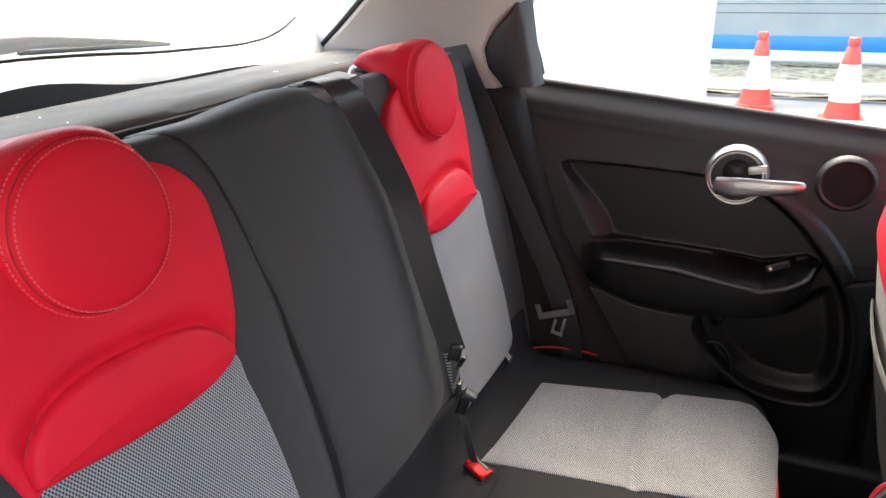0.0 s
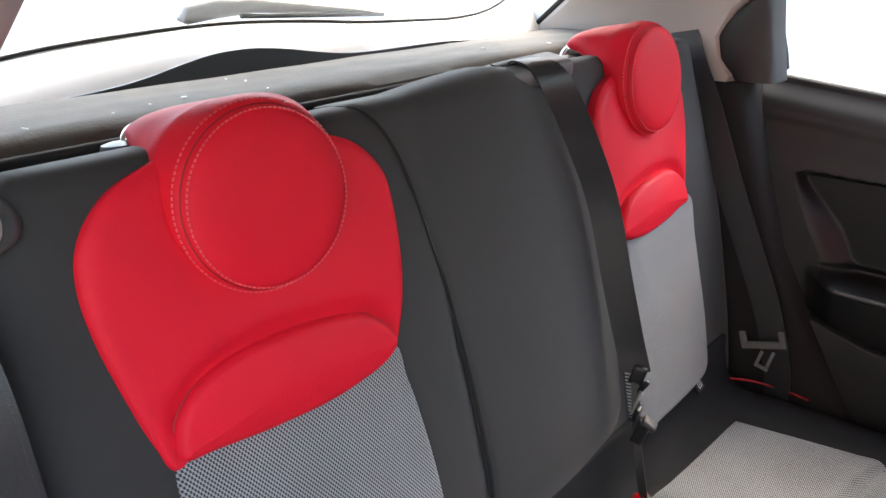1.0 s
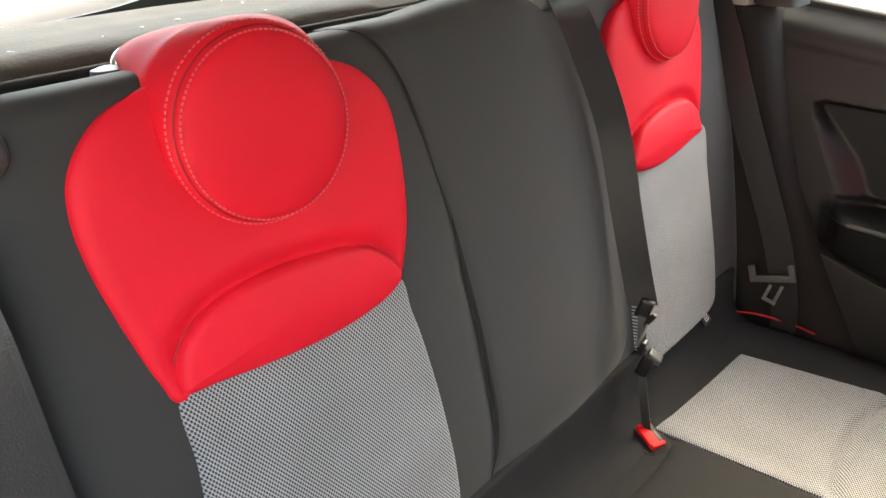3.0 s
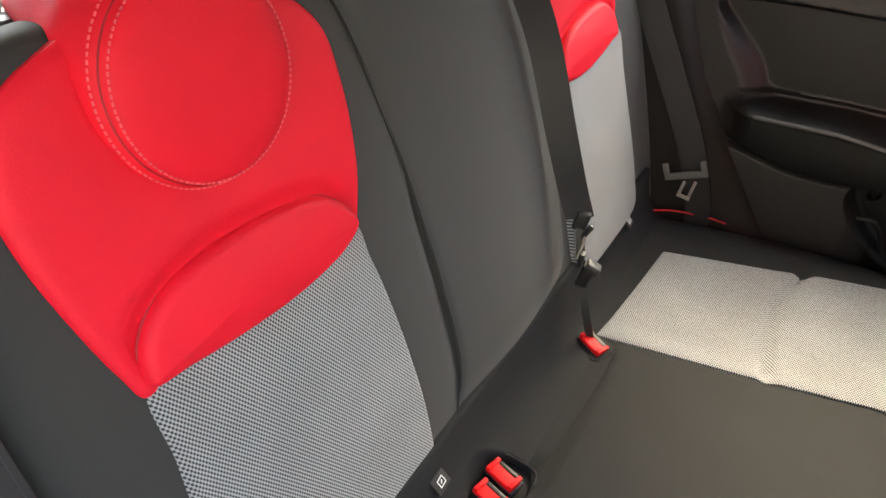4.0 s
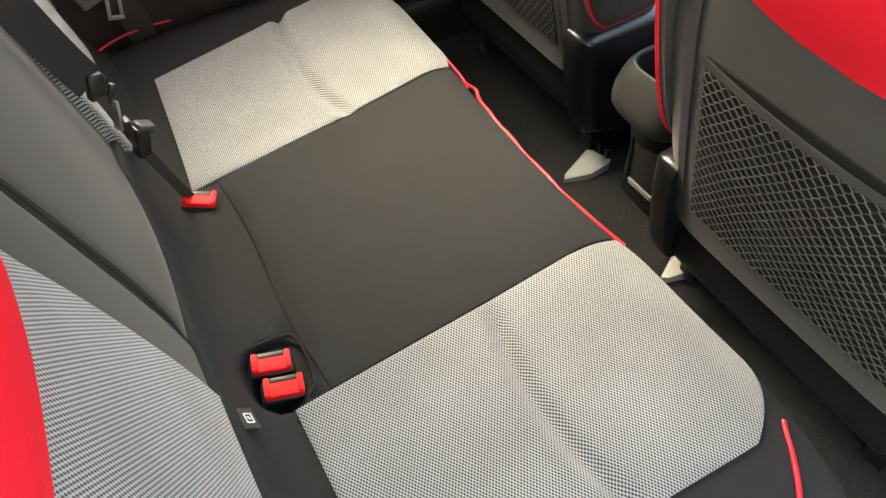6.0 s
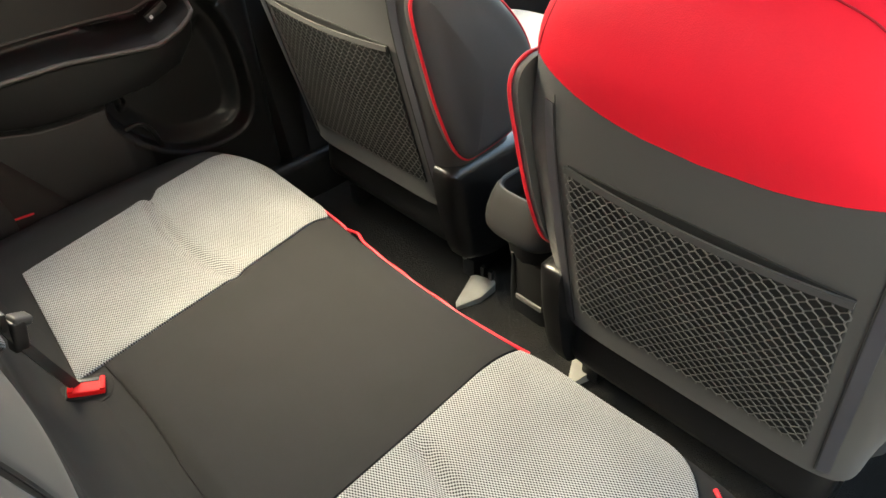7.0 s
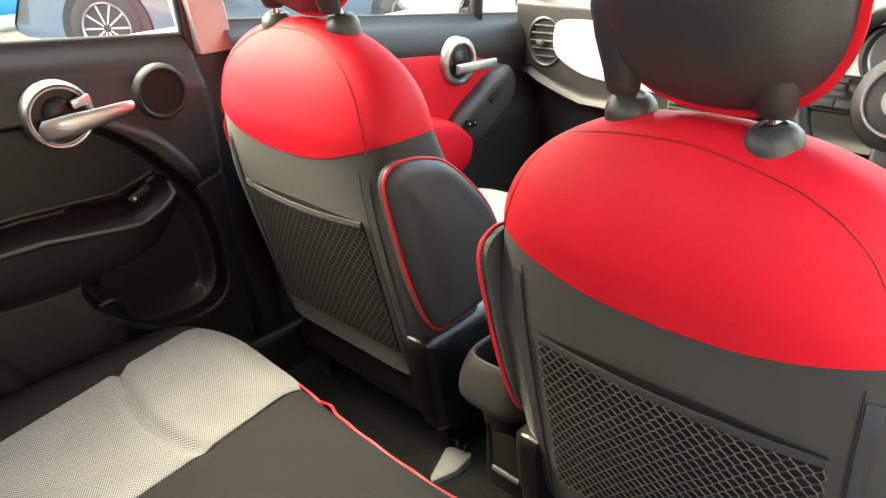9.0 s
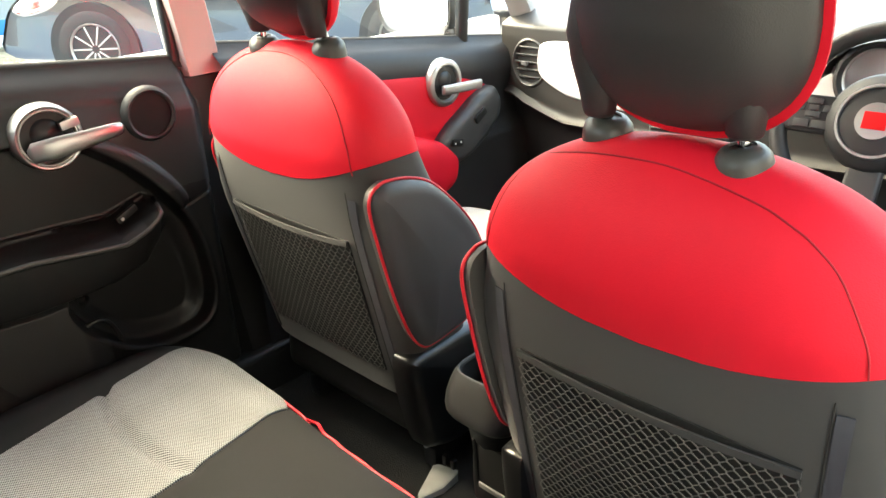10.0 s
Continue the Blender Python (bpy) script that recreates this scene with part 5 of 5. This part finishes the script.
# ---- front seats ----
def front_seat(s, dx, dz, label):
    """A front seat; s: -1 right, 1 left. Built about the plane y = 0, then set over."""
    cy = -0.357 if s < 0 else 0.372
    seat = thing("driver_seat" if s < 0 else "passenger_seat", label, "car seat", "front seats", at=(0.9 + dx, cy, FLOOR_Z))

    def at(x, y, z):
        return Vector((x + dx, cy - s * y, z + dz))       # y: towards the car's middle

    back = lambda z: 0.635 - 0.2 * (z - 1.0)
    TOP = 1.262 + (0.016 if s > 0 else 0.0)

    def shrink(z):
        return max(0.0, 1 - (max(0, z - 1.04) / (TOP + 0.0005 - 1.04)) ** 3.0) ** 0.5

    def half_w(z):
        if z > 1.07:
            return 0.247 * shrink(z) / shrink(1.07)
        return lerp(z, (0.6, 0.7, 0.8, 1.0, 1.03, 1.07), (0.225, 0.232, 0.247, 0.257, 0.256, 0.247))

    def shape(z):
        d = 0.09 * (0.25 + 0.75 * shrink(z)) * shrink(z) ** (0.5 * smooth01(z, 1.1, 1.25))
        return half_w(z), d, back(min(z, 1.12)) + 0.09 - 0.02 * max(0, z - 1.12), lerp(z, (0.98, 1.14), (0.3, 0.8))

    def section(z, grow=0.0):
        w, d, cx, e = shape(z)
        w, d, out = w + grow, d + grow, []
        for k in range(64):
            a = k * math.tau / 64
            ca, sa = math.cos(a), math.sin(a)
            out.append((cx + d * math.copysign(abs(sa) ** lerp(z, (0.98, 1.14), (0.35, 0.62)), sa), w * math.copysign(abs(ca) ** e, ca)))
        return out

    def skin(y, z):
        w, d, cx, e = shape(z)
        ca = min(1.0, abs(y) / w) ** (1 / e)
        return cx - d * math.sqrt(max(0.0, 1 - ca * ca)) ** lerp(z, (0.98, 1.14), (0.35, 0.62))

    def border(y):
        return 1.062 + (0.008 if s > 0 else 0.0) + 0.03 * (y / 0.19) ** 2

    rows = []
    for t in np.linspace(0, 1, 14):
        row = []
        for k in range(64):
            zt = border(section(1.07)[k][1]) - 0.001
            z = 0.645 + (zt - 0.645) * t
            x, y = section(z, -0.001)[k]
            row.append(at(x, y, z))
        rows.append(row)
    shell = part("backrest", loft(rows), BACK_CLOTH, seat, "charcoal cloth seat back")
    rows = []
    for t in np.linspace(0, 1, 26):
        row = []
        for k in range(64):
            zb = border(section(1.07)[k][1])
            z = zb + (TOP - zb) * math.sin(t * math.pi / 2)
            x, y = section(z, 0.003 * min(1, t * 8))[k]
            row.append(at(x, y, z))
        rows.append(row)
    hood = part("red_hood", loft(rows), RED, seat, "bright red leather upper back")
    arc = [(z0, z1 + (TOP - 1.262) * smooth01(z1, 1.08, 1.2)) for z0, z1 in ((0.207, 1.1), (0.202, 1.125), (0.182, 1.17), (0.148, 1.206), (0.095, 1.235), (0.048, 1.247), (0.0, 1.25))]
    other = [(-y, z) for y, z in arc[-2::-1]]
    if s < 0:
        arc = [(0.218, 1.108), (0.213, 1.14), (0.195, 1.185), (0.177, 1.21), (0.157, 1.226), (0.093, 1.241), (0.017, 1.245)]
        other = [(-0.041, 1.239), (-0.093, 1.228), (-0.119, 1.218), (-0.144, 1.205), (-0.172, 1.18), (-0.2, 1.13), (-0.206, 1.102)]
    arc = curve_through(arc + other, False, 5)
    part("seam", tube([at(skin(c.x, c.y) - 0.0034, c.x, c.y) for c in arc], 0.001, 6, 0), RED_SEAM_AND_SHADE, hood, "dark red seam")
    # side bolsters with red piping
    side = [(0.625, 1.05), (0.629, 1.078), (0.645, 1.09), (0.667, 1.093), (0.713, 1.085), (0.761, 1.062), (0.825, 1.0), (0.867, 0.94), (0.884, 0.88), (0.87, 0.812), (0.845, 0.786), (0.8, 0.775), (0.744, 0.769), (0.716, 0.775), (0.69, 0.81), (0.662, 0.887), (0.64, 0.975)]
    for q in (-1, 1):
        bol = part("bolster", pillow(side, lambda u, v, h: at(u + (0.03 if q < 0 else 0.0), q * (0.232 + h), v), 0.022, 0.012, 0.008, rings=6, edge=0.03, crown=0.012), GREY_LEATHER, seat, "dark grey leather side bolster")
        bol.data.materials.append(BACK_CLOTH)
        for f in bol.data.polygons:
            f.material_index = int(abs(f.center.y - cy) < 0.2435)
        part("piping", tube([at(u + (0.03 if q < 0 else 0.0), q * 0.249, v) for u, v in side], 0.0027, 8, 6, True), RED_PIPE, bol, "red piping")
        part("zip", tube([at(skin(0.186, z) - 0.0005, q * 0.186, z) for z in (0.66, 0.75, 0.85, 0.95, 1.02, 1.07)], 0.0006, 6), DARK_SEAM, seat, "covered zip seam")
        part("zip_tape", strap([at(skin(0.196, z) - 0.0003, q * 0.196, z) for z in (0.66, 0.75, 0.85, 0.95, 1.02, 1.058)], [(skin(0.203, z) - skin(0.189, z), -s * q * 0.014, 0) for z in (0.66, 0.75, 0.85, 0.95, 1.02, 1.058)], 0.015, 0.0006), ZIP_TAPE, seat, "satin grey tape beside the zip")
    # net pocket
    net = bmesh.new()
    nw, nh, y0, y1, z0, z1 = 46, 30, -0.17, 0.17, 0.7, 0.98
    on_net = lambda u, v, o: at(skin(u, v) - 0.004 - 0.008 * math.sin(math.pi * (u - y0) / (y1 - y0)) * smooth01(v, 0.69, 0.9) + o, u, v)
    for i in range(nw + 1):
        pts = []
        for j in range(nh):
            zig = 0.45 if (i + j) % 2 else -0.45
            u = y0 + (y1 - y0) * min(nw, max(0, i + zig)) / nw
            for f in (0.0, 0.42):
                v = z0 + (z1 - z0 - 0.008) * (j + f) / nh
                pts.append(on_net(u + 0.004 * noise.noise((u * 9, v * 9, 3 + s)), v, 0.0))
        tube(pts, 0.00095, 4, 0, bm=net)
    # added sheet: paints the shade behind the net onto the back cloth
    part("pocket_shade", panel(lambda a, b: (y0 + (y1 - y0) * b, z0 + (z1 - z0) * a), lambda u, v, h: at(skin(u, v) - 0.0005 - h, u, v), 20, 20, 0.001, 0.004, 0.003), SHADE_AND_MESH, seat, "near-black sheet for the shade behind the net")
    pocket = part("net_pocket", net, CORD, seat, "black elastic net pocket")
    tagged(pocket, kind="stuff")
    part("net_hem", strap([on_net(u, z1 - 0.004 - 0.006 * (1 - (u / 0.17) ** 2), -0.001) for u in np.linspace(y0, y1, 9)], [(0, 0, 1)] * 9, 0.009, 0.0016), CLOTH, seat, "elastic hem of the pocket")
    # collars, posts, headrest
    hx, hz = 0.69, TOP
    hc = 0.016 if s < 0 else 0.01
    head = thing("front_headrest", "dark headrest shell with a red leather face", "headrest", "front headrests", at=at(hx, 0, hz))
    for y, cx, cz in ((hc - 0.073, hx - 0.004, hz - 0.004), (hc + 0.08, hx + 0.012, hz)):
        part("collar", lathe([(0.0262, -0.03), (0.0272, -0.014), (0.0272, -0.006), (0.0255, 0.001), (0.02, 0.0075), (0.0165, 0.0098), (0.0125, 0.0105), (0.0118, 0.0085), (0.0005, 0.0085)], Matrix.Translation(at(cx, y, cz)) @ pose(0, 0, 0, -s * 7 * (1 if y > 0 else -1), -5, 0), 32), COLLAR_GREY, seat, "grey plastic headrest collar")
        part("post", tube([at(cx, y, cz), at(hx - 0.006, y, hz + 0.06)], 0.0065, 10, 0), CHROME, head, "chrome post")
        part("arm", loft([[at(hx - 0.008 - 0.2 * (z - 1.29) + rx * math.cos(a), y + dy * math.copysign(1, y - hc) + ry * math.sin(a), z + TOP - 1.262 - 0.008 * smooth01(1.34 - z, 0.0, 0.04)) for a in (k * math.tau / 14 for k in range(14))] for z, rx, ry, dy in ((1.284, 0.013, 0.014, 0), (1.288, 0.017, 0.017, 0), (1.31, 0.02, 0.02, 0), (1.335, 0.024, 0.025, 0.002), (1.365, 0.026, 0.03, 0.0), (1.4, 0.02, 0.028, -0.006), (1.43, 0.012, 0.018, -0.014))]), SOFT, head)
    hd = hc - (0.01 if s < 0 else 0.0)

    def dome(sign, depth, mat, name, lab, grow, x0):
        rows2 = []
        for t in np.linspace(0, 1, 10):
            r = math.cos(t * math.pi / 2)
            rows2.append([at(x0 - 0.2 * 0.128 * (r * math.sin(a)) + sign * depth * math.sin(t * math.pi / 2), hd + (0.115 + grow) * r * math.copysign(abs(math.cos(a)) ** 0.85, math.cos(a)), 1.379 + (0.108 + grow) * r * math.copysign(abs(math.sin(a)) ** 0.85, math.sin(a))) for a in (k * math.tau / 48 for k in range(48))])
        rows2[-1] = [rows2[-1][0]] and [at(x0 + sign * depth, hd + 0.0005 * math.cos(a), 1.379 + 0.0005 * math.sin(a)) for a in (k * math.tau / 48 for k in range(48))]
        for row in rows2:
            for c in row:
                c.z += TOP - 1.262
        return part(name, loft(rows2), mat, head, lab)
    dome(-1, 0.07, SOFT, "shell", "smooth black plastic back shell", 0.0, hx - 0.01)
    dome(1, 0.06, RED, "face", "red leather face", 0.008, hx - 0.009)
    # lower parts
    part("back_base", box((0.1, 0.42, 0.15), Matrix.Translation(at(0.775, 0, 0.615)) @ pose(0, 0, 0, 0, 8, 0), 0.035, 4), PLASTIC, seat, "black plastic lower back cover")
    cover = [(0.684, 0.742), (0.7, 0.757), (0.743, 0.758), (0.82, 0.757), (0.9, 0.75), (1.0, 0.73), (1.1, 0.69), (1.2, 0.6), (1.1, 0.53), (0.84, 0.51), (0.74, 0.53), (0.712, 0.56), (0.697, 0.62), (0.687, 0.68)]
    part("recliner_cover", pillow(cover, lambda u, v, h: at(u, 0.222 + h, v), 0.03, 0.0, 0.02, rings=6, edge=0.028, crown=0.004), PLASTIC_GLOSS, seat, "black plastic recliner cover")
    cu = [(0.8, -0.2), (0.8, 0.19), (1.0, 0.2), (1.22, 0.2), (1.29, 0.15), (1.29, -0.15), (1.22, -0.23), (1.0, -0.235)]
    part("cushion", pillow(cu, lambda u, v, h: at(u, v, 0.72 + 0.05 * (u - 0.75) + h), 0.03, 0.0, 0.12, 6.0), CLOTH, seat)
    part("woven_panel", pillow([(u * 0.96 + 0.04, v * 0.72) for u, v in cu], lambda u, v, h: at(u, v, 0.745 + 0.05 * (u - 0.75) + h), 0.012, 0.0, 0.02, 6.0), WEAVE, seat, "grey woven cushion insert")
    for y in (-0.19, 0.19):
        part("rail", box((0.5, 0.035, 0.05), Matrix.Translation(at(1.02, y, 0.485 - dz)), 0.006), PLASTIC, seat)
        if y > 0:
            foot = [(-0.045, 0.0), (-0.036, -0.01), (0.028, -0.03), (0.036, -0.022), (0.046, 0.02), (0.04, 0.026), (0.0, 0.024)]
            fx, fy = (0.73, 0.242) if s > 0 else (0.782, 0.211)
            part("rail_foot", pillow(foot, lambda u, v, h: at(fx + u, fy + v, 0.462 - dz + 0.25 * (u + 0.04) + h), 0.005, 0.0, 0.03, rings=3, edge=0.004, raw=True), PALE_PLATE, seat, "pale grey rail foot cover")
            for c in (-0.012, 0.01):
                part("clip", box((0.012, 0.01, 0.022), Matrix.Translation(at(fx + 0.046, fy + c, 0.497 - dz)), 0.003), PLASTIC, seat)
            part("bolt", lathe([(0.006, 0), (0.006, 0.005), (0.0005, 0.006)], Matrix.Translation(at(fx + 0.034, fy - 0.05 if s > 0 else fy + 0.02, 0.52 - dz)) @ pose(0, 0, 0, 0, -70, 0), 8), STEEL, seat, "bright steel bolt")
    return seat


front_seat(-1, 0.0, 0.0, "driver seat in red leather and charcoal cloth with a net pocket")
front_seat(1, 0.05, 0.022, "passenger seat in red leather and charcoal cloth with a net pocket")


# ---- centre console ----
def console():
    c = thing("centre_console", "black plastic centre console with a rear cup holder", "console", at=(0.85, 0, FLOOR_Z))
    def ring(x0, x1, w, z, e=0.6):
        return [Vector(((x0 + x1) / 2 + (x1 - x0) / 2 * math.copysign(abs(math.cos(a)) ** e, math.cos(a)), w * math.copysign(abs(math.sin(a)) ** e, math.sin(a)), z)) for a in (k * math.tau / 40 for k in range(40))]
    part("body", loft([ring(0.796, 1.5, 0.07, 0.46, 0.4), ring(0.789, 1.5, 0.067, 0.53, 0.4), ring(0.784, 1.5, 0.057, 0.61, 0.4), ring(0.772, 1.5, 0.06, 0.665, 0.45), ring(0.76, 1.5, 0.064, 0.7, 0.5)]), PLASTIC, c)
    cup = lambda x0, x1, w, z: [v + Vector((0, -0.006, 0)) for v in ring(x0, x1, w, z)]
    part("cup_holder", loft([cup(0.75, 0.86, 0.06, 0.7), cup(0.738, 0.87, 0.07, 0.703), cup(0.733, 0.874, 0.0745, 0.712), cup(0.732, 0.875, 0.0755, 0.724), cup(0.734, 0.872, 0.073, 0.742), cup(0.74, 0.866, 0.066, 0.766), cup(0.745, 0.86, 0.059, 0.782), cup(0.75, 0.856, 0.053, 0.79), cup(0.755, 0.851, 0.049, 0.787), cup(0.761, 0.844, 0.043, 0.73)], True), GREY_PLASTIC_DARK, c, "dark grey cup holder rim")
    part("cup_lip", tube([Vector((v.x, v.y, 0.7895)) for v in cup(0.752, 0.854, 0.051, 0)], 0.0024, 6, 0, True), GREY_PLASTIC, c, "pale grey cup lip")
    # inner wall coloured near-black for the shade down in the cup
    part("cup_shade", loft([cup(0.7575, 0.8475, 0.0465, 0.786), cup(0.7615, 0.8435, 0.0425, 0.74), cup(0.7645, 0.8405, 0.039, 0.738), cup(0.802, 0.803, 0.0005, 0.738)], False), SHADE_AND_MESH, c, "near-black inner wall for the shade in the cup holder")
    part("tunnel_lid", box((0.5, 0.12, 0.02), pose(1.2, 0, 0.72), 0.008), PLASTIC, c)
    # flush near-black plate: the recess's shade is in its colour
    rec = part("recess_shade", box((0.005, 0.062, 0.1), pose(0.7855, -0.012, 0.588, 0, -4, 0), 0.001), SHADE_AND_MESH, c)
    for y in (-0.046, 0.022):
        part("recess_edge", box((0.008, 0.007, 0.108), pose(0.7845, y, 0.588, 0, -4, 0), 0.002), PLASTIC, rec)
    part("recess_strip", box((0.008, 0.06, 0.012), pose(0.787, -0.012, 0.537, 0, -5, 0), 0.002), PALE_PLATE, rec, "pale strip at the recess base")


GREY_PLASTIC_DARK = material("dark_grey_plastic", (0.04, 0.04, 0.04), 0.42, grain=0.0004, grain_scale=800, vary=0.08)
console()


# ---- dashboard ----
def dashboard():
    d = thing("dashboard", "taupe dashboard with a glossy white fascia panel", "dashboard", at=(1.9, 0, 0.8))
    sweep = lambda y: 0.02 * (y / 0.7) ** 2 + 0.25 * max(0, abs(y) - 0.62) ** 1.5
    low_edge = lambda y: lerp(y, (-0.7, 0.2, 0.3, 0.5, 0.64, 0.7), (0.94, 0.93, 0.935, 0.935, 0.975, 1.0))
    rows = []
    for y in np.linspace(-0.735, 0.735, 31):
        zb = low_edge(y)
        line = curve_through([(1.75, zb - 0.01), (1.722, zb + 0.015), (1.716, 1.03), (1.716, 1.12), (1.712, 1.17), (1.728, 1.196), (1.86, 1.225), (2.1, 1.2), (2.3, 1.12), (2.3, zb)], True, 4)
        rows.append([Vector((p.x + sweep(y), y, p.y)) for p in line])
    part("upper_body", loft(rows), TAUPE, d)
    rows = []
    for y in np.linspace(-0.73, 0.73, 15):
        zt = low_edge(y) - 0.004
        rows.append([Vector((x + sweep(y), y, z)) for x, z in ((1.755, zt), (1.765, zt - 0.08), (1.79, 0.75), (1.84, 0.6), (2.2, 0.6), (2.2, zt))])
    part("lower_body", loft(rows), SOFT, d, "black lower dashboard")
    fascia = [(0.582, 1.056), (0.588, 1.126), (0.556, 1.152), (0.45, 1.158), (0.2, 1.16), (-0.1, 1.158), (-0.21, 1.15), (-0.22, 1.09), (-0.2, 1.04), (-0.1, 1.015), (0.1, 1.0), (0.2, 0.994), (0.3, 0.99), (0.42, 1.0), (0.5, 1.012)]
    part("white_fascia", pillow(fascia, lambda u, v, h: Vector((1.717 + sweep(u) - h, u, v)), 0.012, 0.0, 0.02, rings=6, edge=0.014, crown=0.004), WHITE_GLOSS, d, "glossy white fascia panel")
    vm = pose(1.722 + sweep(0.615), 0.62, 1.087, 0, -90, 0) @ Matrix.Scale(1.25, 4)
    v = part("vent_frame", lathe([(0.044, -0.03), (0.046, 0.006), (0.052, 0.011), (0.058, 0.005), (0.06, -0.02)], vm, 40, 1.0, 0.9), GREY_PLASTIC_MID, d, "grey vent surround")
    part("vent_throat", lathe([(0.046, -0.012), (0.02, -0.014), (0.0005, -0.014)], vm, 32, 1.0, 0.9), PLASTIC, v)
    for k in range(5):
        half = 0.05 * math.sqrt(1 - ((k - 2) / 2.9) ** 2)
        part("vent_slat", box((0.018, half * 2, 0.005), pose(1.716 + sweep(0.615), 0.62, 1.045 + 0.021 * k, 0, 20, 0), 0.002), SOFT, v)
    part("vent_knob", box((0.012, 0.022, 0.012), pose(1.702 + sweep(0.615), 0.63, 1.087), 0.003), GREY_PLASTIC, v)
    for y in (0.045, 0.165):
        mv = part("centre_vent", box((0.03, 0.105, 0.055), pose(1.712, y, 0.968), 0.012, 3), GREY_PLASTIC_MID, d, "grey rimmed centre air vent")
        part("vent_throat", box((0.01, 0.088, 0.04), pose(1.6985, y, 0.968), 0.006), PLASTIC, mv)
        for k in range(3):
            part("vent_slat", box((0.01, 0.086, 0.004), pose(1.695, y, 0.956 + 0.012 * k, 0, 15, 0), 0.001), SOFT, mv)
    pod = part("instrument_pod", lathe([(0.058, -0.06), (0.07, 0.0), (0.071, 0.02), (0.064, 0.022), (0.061, 0.0), (0.0605, -0.03)], pose(1.66, -0.285, 1.145, 0, -80, 0), 40), SOFT, d, "round black instrument pod")
    part("pod_ring", lathe([(0.0605, -0.014), (0.0605, -0.004), (0.057, -0.006), (0.0575, -0.014)], pose(1.66, -0.285, 1.145, 0, -80, 0), 40), SATIN, pod, "thin silver ring")
    part("dial_face", lathe([(0.06, -0.016), (0.0005, -0.016)], pose(1.66, -0.285, 1.145, 0, -80, 0), 40), PLASTIC, pod)
    ticks = [box((0.008, 0.0015, 0.001), pose(1.66, -0.285, 1.145, 0, -80, 0) @ Matrix.Rotation(a, 4, "Z") @ pose(0.047, 0, -0.0148), 0.0002) for a in np.linspace(0.6, 5.7, 15)]
    part("dial_ticks", join(*ticks), CONE_WHITE, pod, "pale dial ticks")
    part("cowl", loft([[Vector((x, -0.32 + 0.13 * math.cos(a), 1.14 + h * math.sin(a))) for a in np.linspace(0, math.pi, 16)] for x, h in ((1.64, 0.085), (1.66, 0.092), (1.8, 0.08))], False, False), SOFT, d, "black cowl over the instruments")


dashboard()


def steering_wheel():
    w = thing("steering_wheel", "black steering wheel with silver spokes and a red badge", "steering wheel", at=(1.45, -0.355, 1.11))
    m = pose(1.45, -0.355, 1.11, 0, -68, 0)
    part("rim", tube([m @ Vector((0.168 * math.cos(a), 0.168 * math.sin(a), 0)) for a in (k * math.tau / 32 for k in range(32))], 0.016, 12, 2, True), SOFT, w)
    hub = part("hub", lathe([(0.085, -0.03), (0.088, 0.005), (0.08, 0.022), (0.05, 0.032), (0.0005, 0.035)], m, 40), SOFT, w)
    part("hub_ring", lathe([(0.058, 0.026), (0.06, 0.034), (0.064, 0.034), (0.066, 0.026)], m, 40), SATIN, hub)
    part("badge", lathe([(0.032, 0.03), (0.032, 0.038), (0.0005, 0.04)], m, 32), SATIN, hub, "silver round badge")
    part("badge_field", box((0.03, 0.038, 0.003), m @ pose(0, 0, 0.04), 0.001), BUCKLE_RED, hub, "red badge field")
    for s in (-1, 1):
        sp = part("spoke", box((0.07, 0.1, 0.02), m @ pose(0.004, s * 0.115, 0.0), 0.008, 3), SOFT, w)
        pad = part("button_pad", box((0.062, 0.074, 0.008), m @ pose(0.006, s * 0.108, 0.0105), 0.003), PLASTIC, sp)
        for dx, dy, lx, ly in ((0.026, 0.0, 0.01, 0.026), (0.002, 0.0, 0.01, 0.026), (0.014, 0.022, 0.012, 0.012), (0.014, -0.022, 0.012, 0.012), (0.014, 0.0, 0.01, 0.018), (-0.016, 0.016, 0.014, 0.028), (-0.016, -0.016, 0.014, 0.028)):
            part("button", box((lx, ly, 0.004), m @ pose(dx, s * 0.108 + dy, 0.0155), 0.0012), GREY_PLASTIC_DARK, pad)
    part("spoke", box((0.12, 0.06, 0.02), m @ pose(-0.115, 0, 0.0), 0.008, 3), GREY_PLASTIC_MID, w)
    part("column", tube([m @ Vector((0, 0, -0.03)), m @ Vector((0, 0, -0.3))], 0.045, 16, 0), SOFT, w)


steering_wheel()
wind = relief(-0.62, 0.62, 0, 1, 20, 10, lambda y, s: (2.35 - 0.85 * s - 0.12 * (y / 0.62) ** 2, y, 1.15 + 0.5 * s))
ws = alone("windscreen", wind, GLASS, "clear laminated windscreen", "windscreen", kind="structure")
ws.visible_shadow = False


def a_pillar(s):
    """The trim between windscreen and front door."""
    p = thing("a_pillar", "pale grey trim of the windscreen pillar", "pillar trim", "windscreen pillars", at=(1.9, s * 0.7, 1.1))
    rows = [[Vector((x + dx, s * (y + dy), z)) for dx, dy in ((-0.03, 0.03), (-0.025, 0.0), (0.01, -0.02), (0.05, -0.01), (0.06, 0.03))] for z, x, y in ((1.12, 1.88, 0.715), (1.3, 1.74, 0.69), (1.5, 1.56, 0.65), (1.66, 1.4, 0.61))]
    part("trim", loft(rows), TRIM, p)


a_pillar(1)
a_pillar(-1)
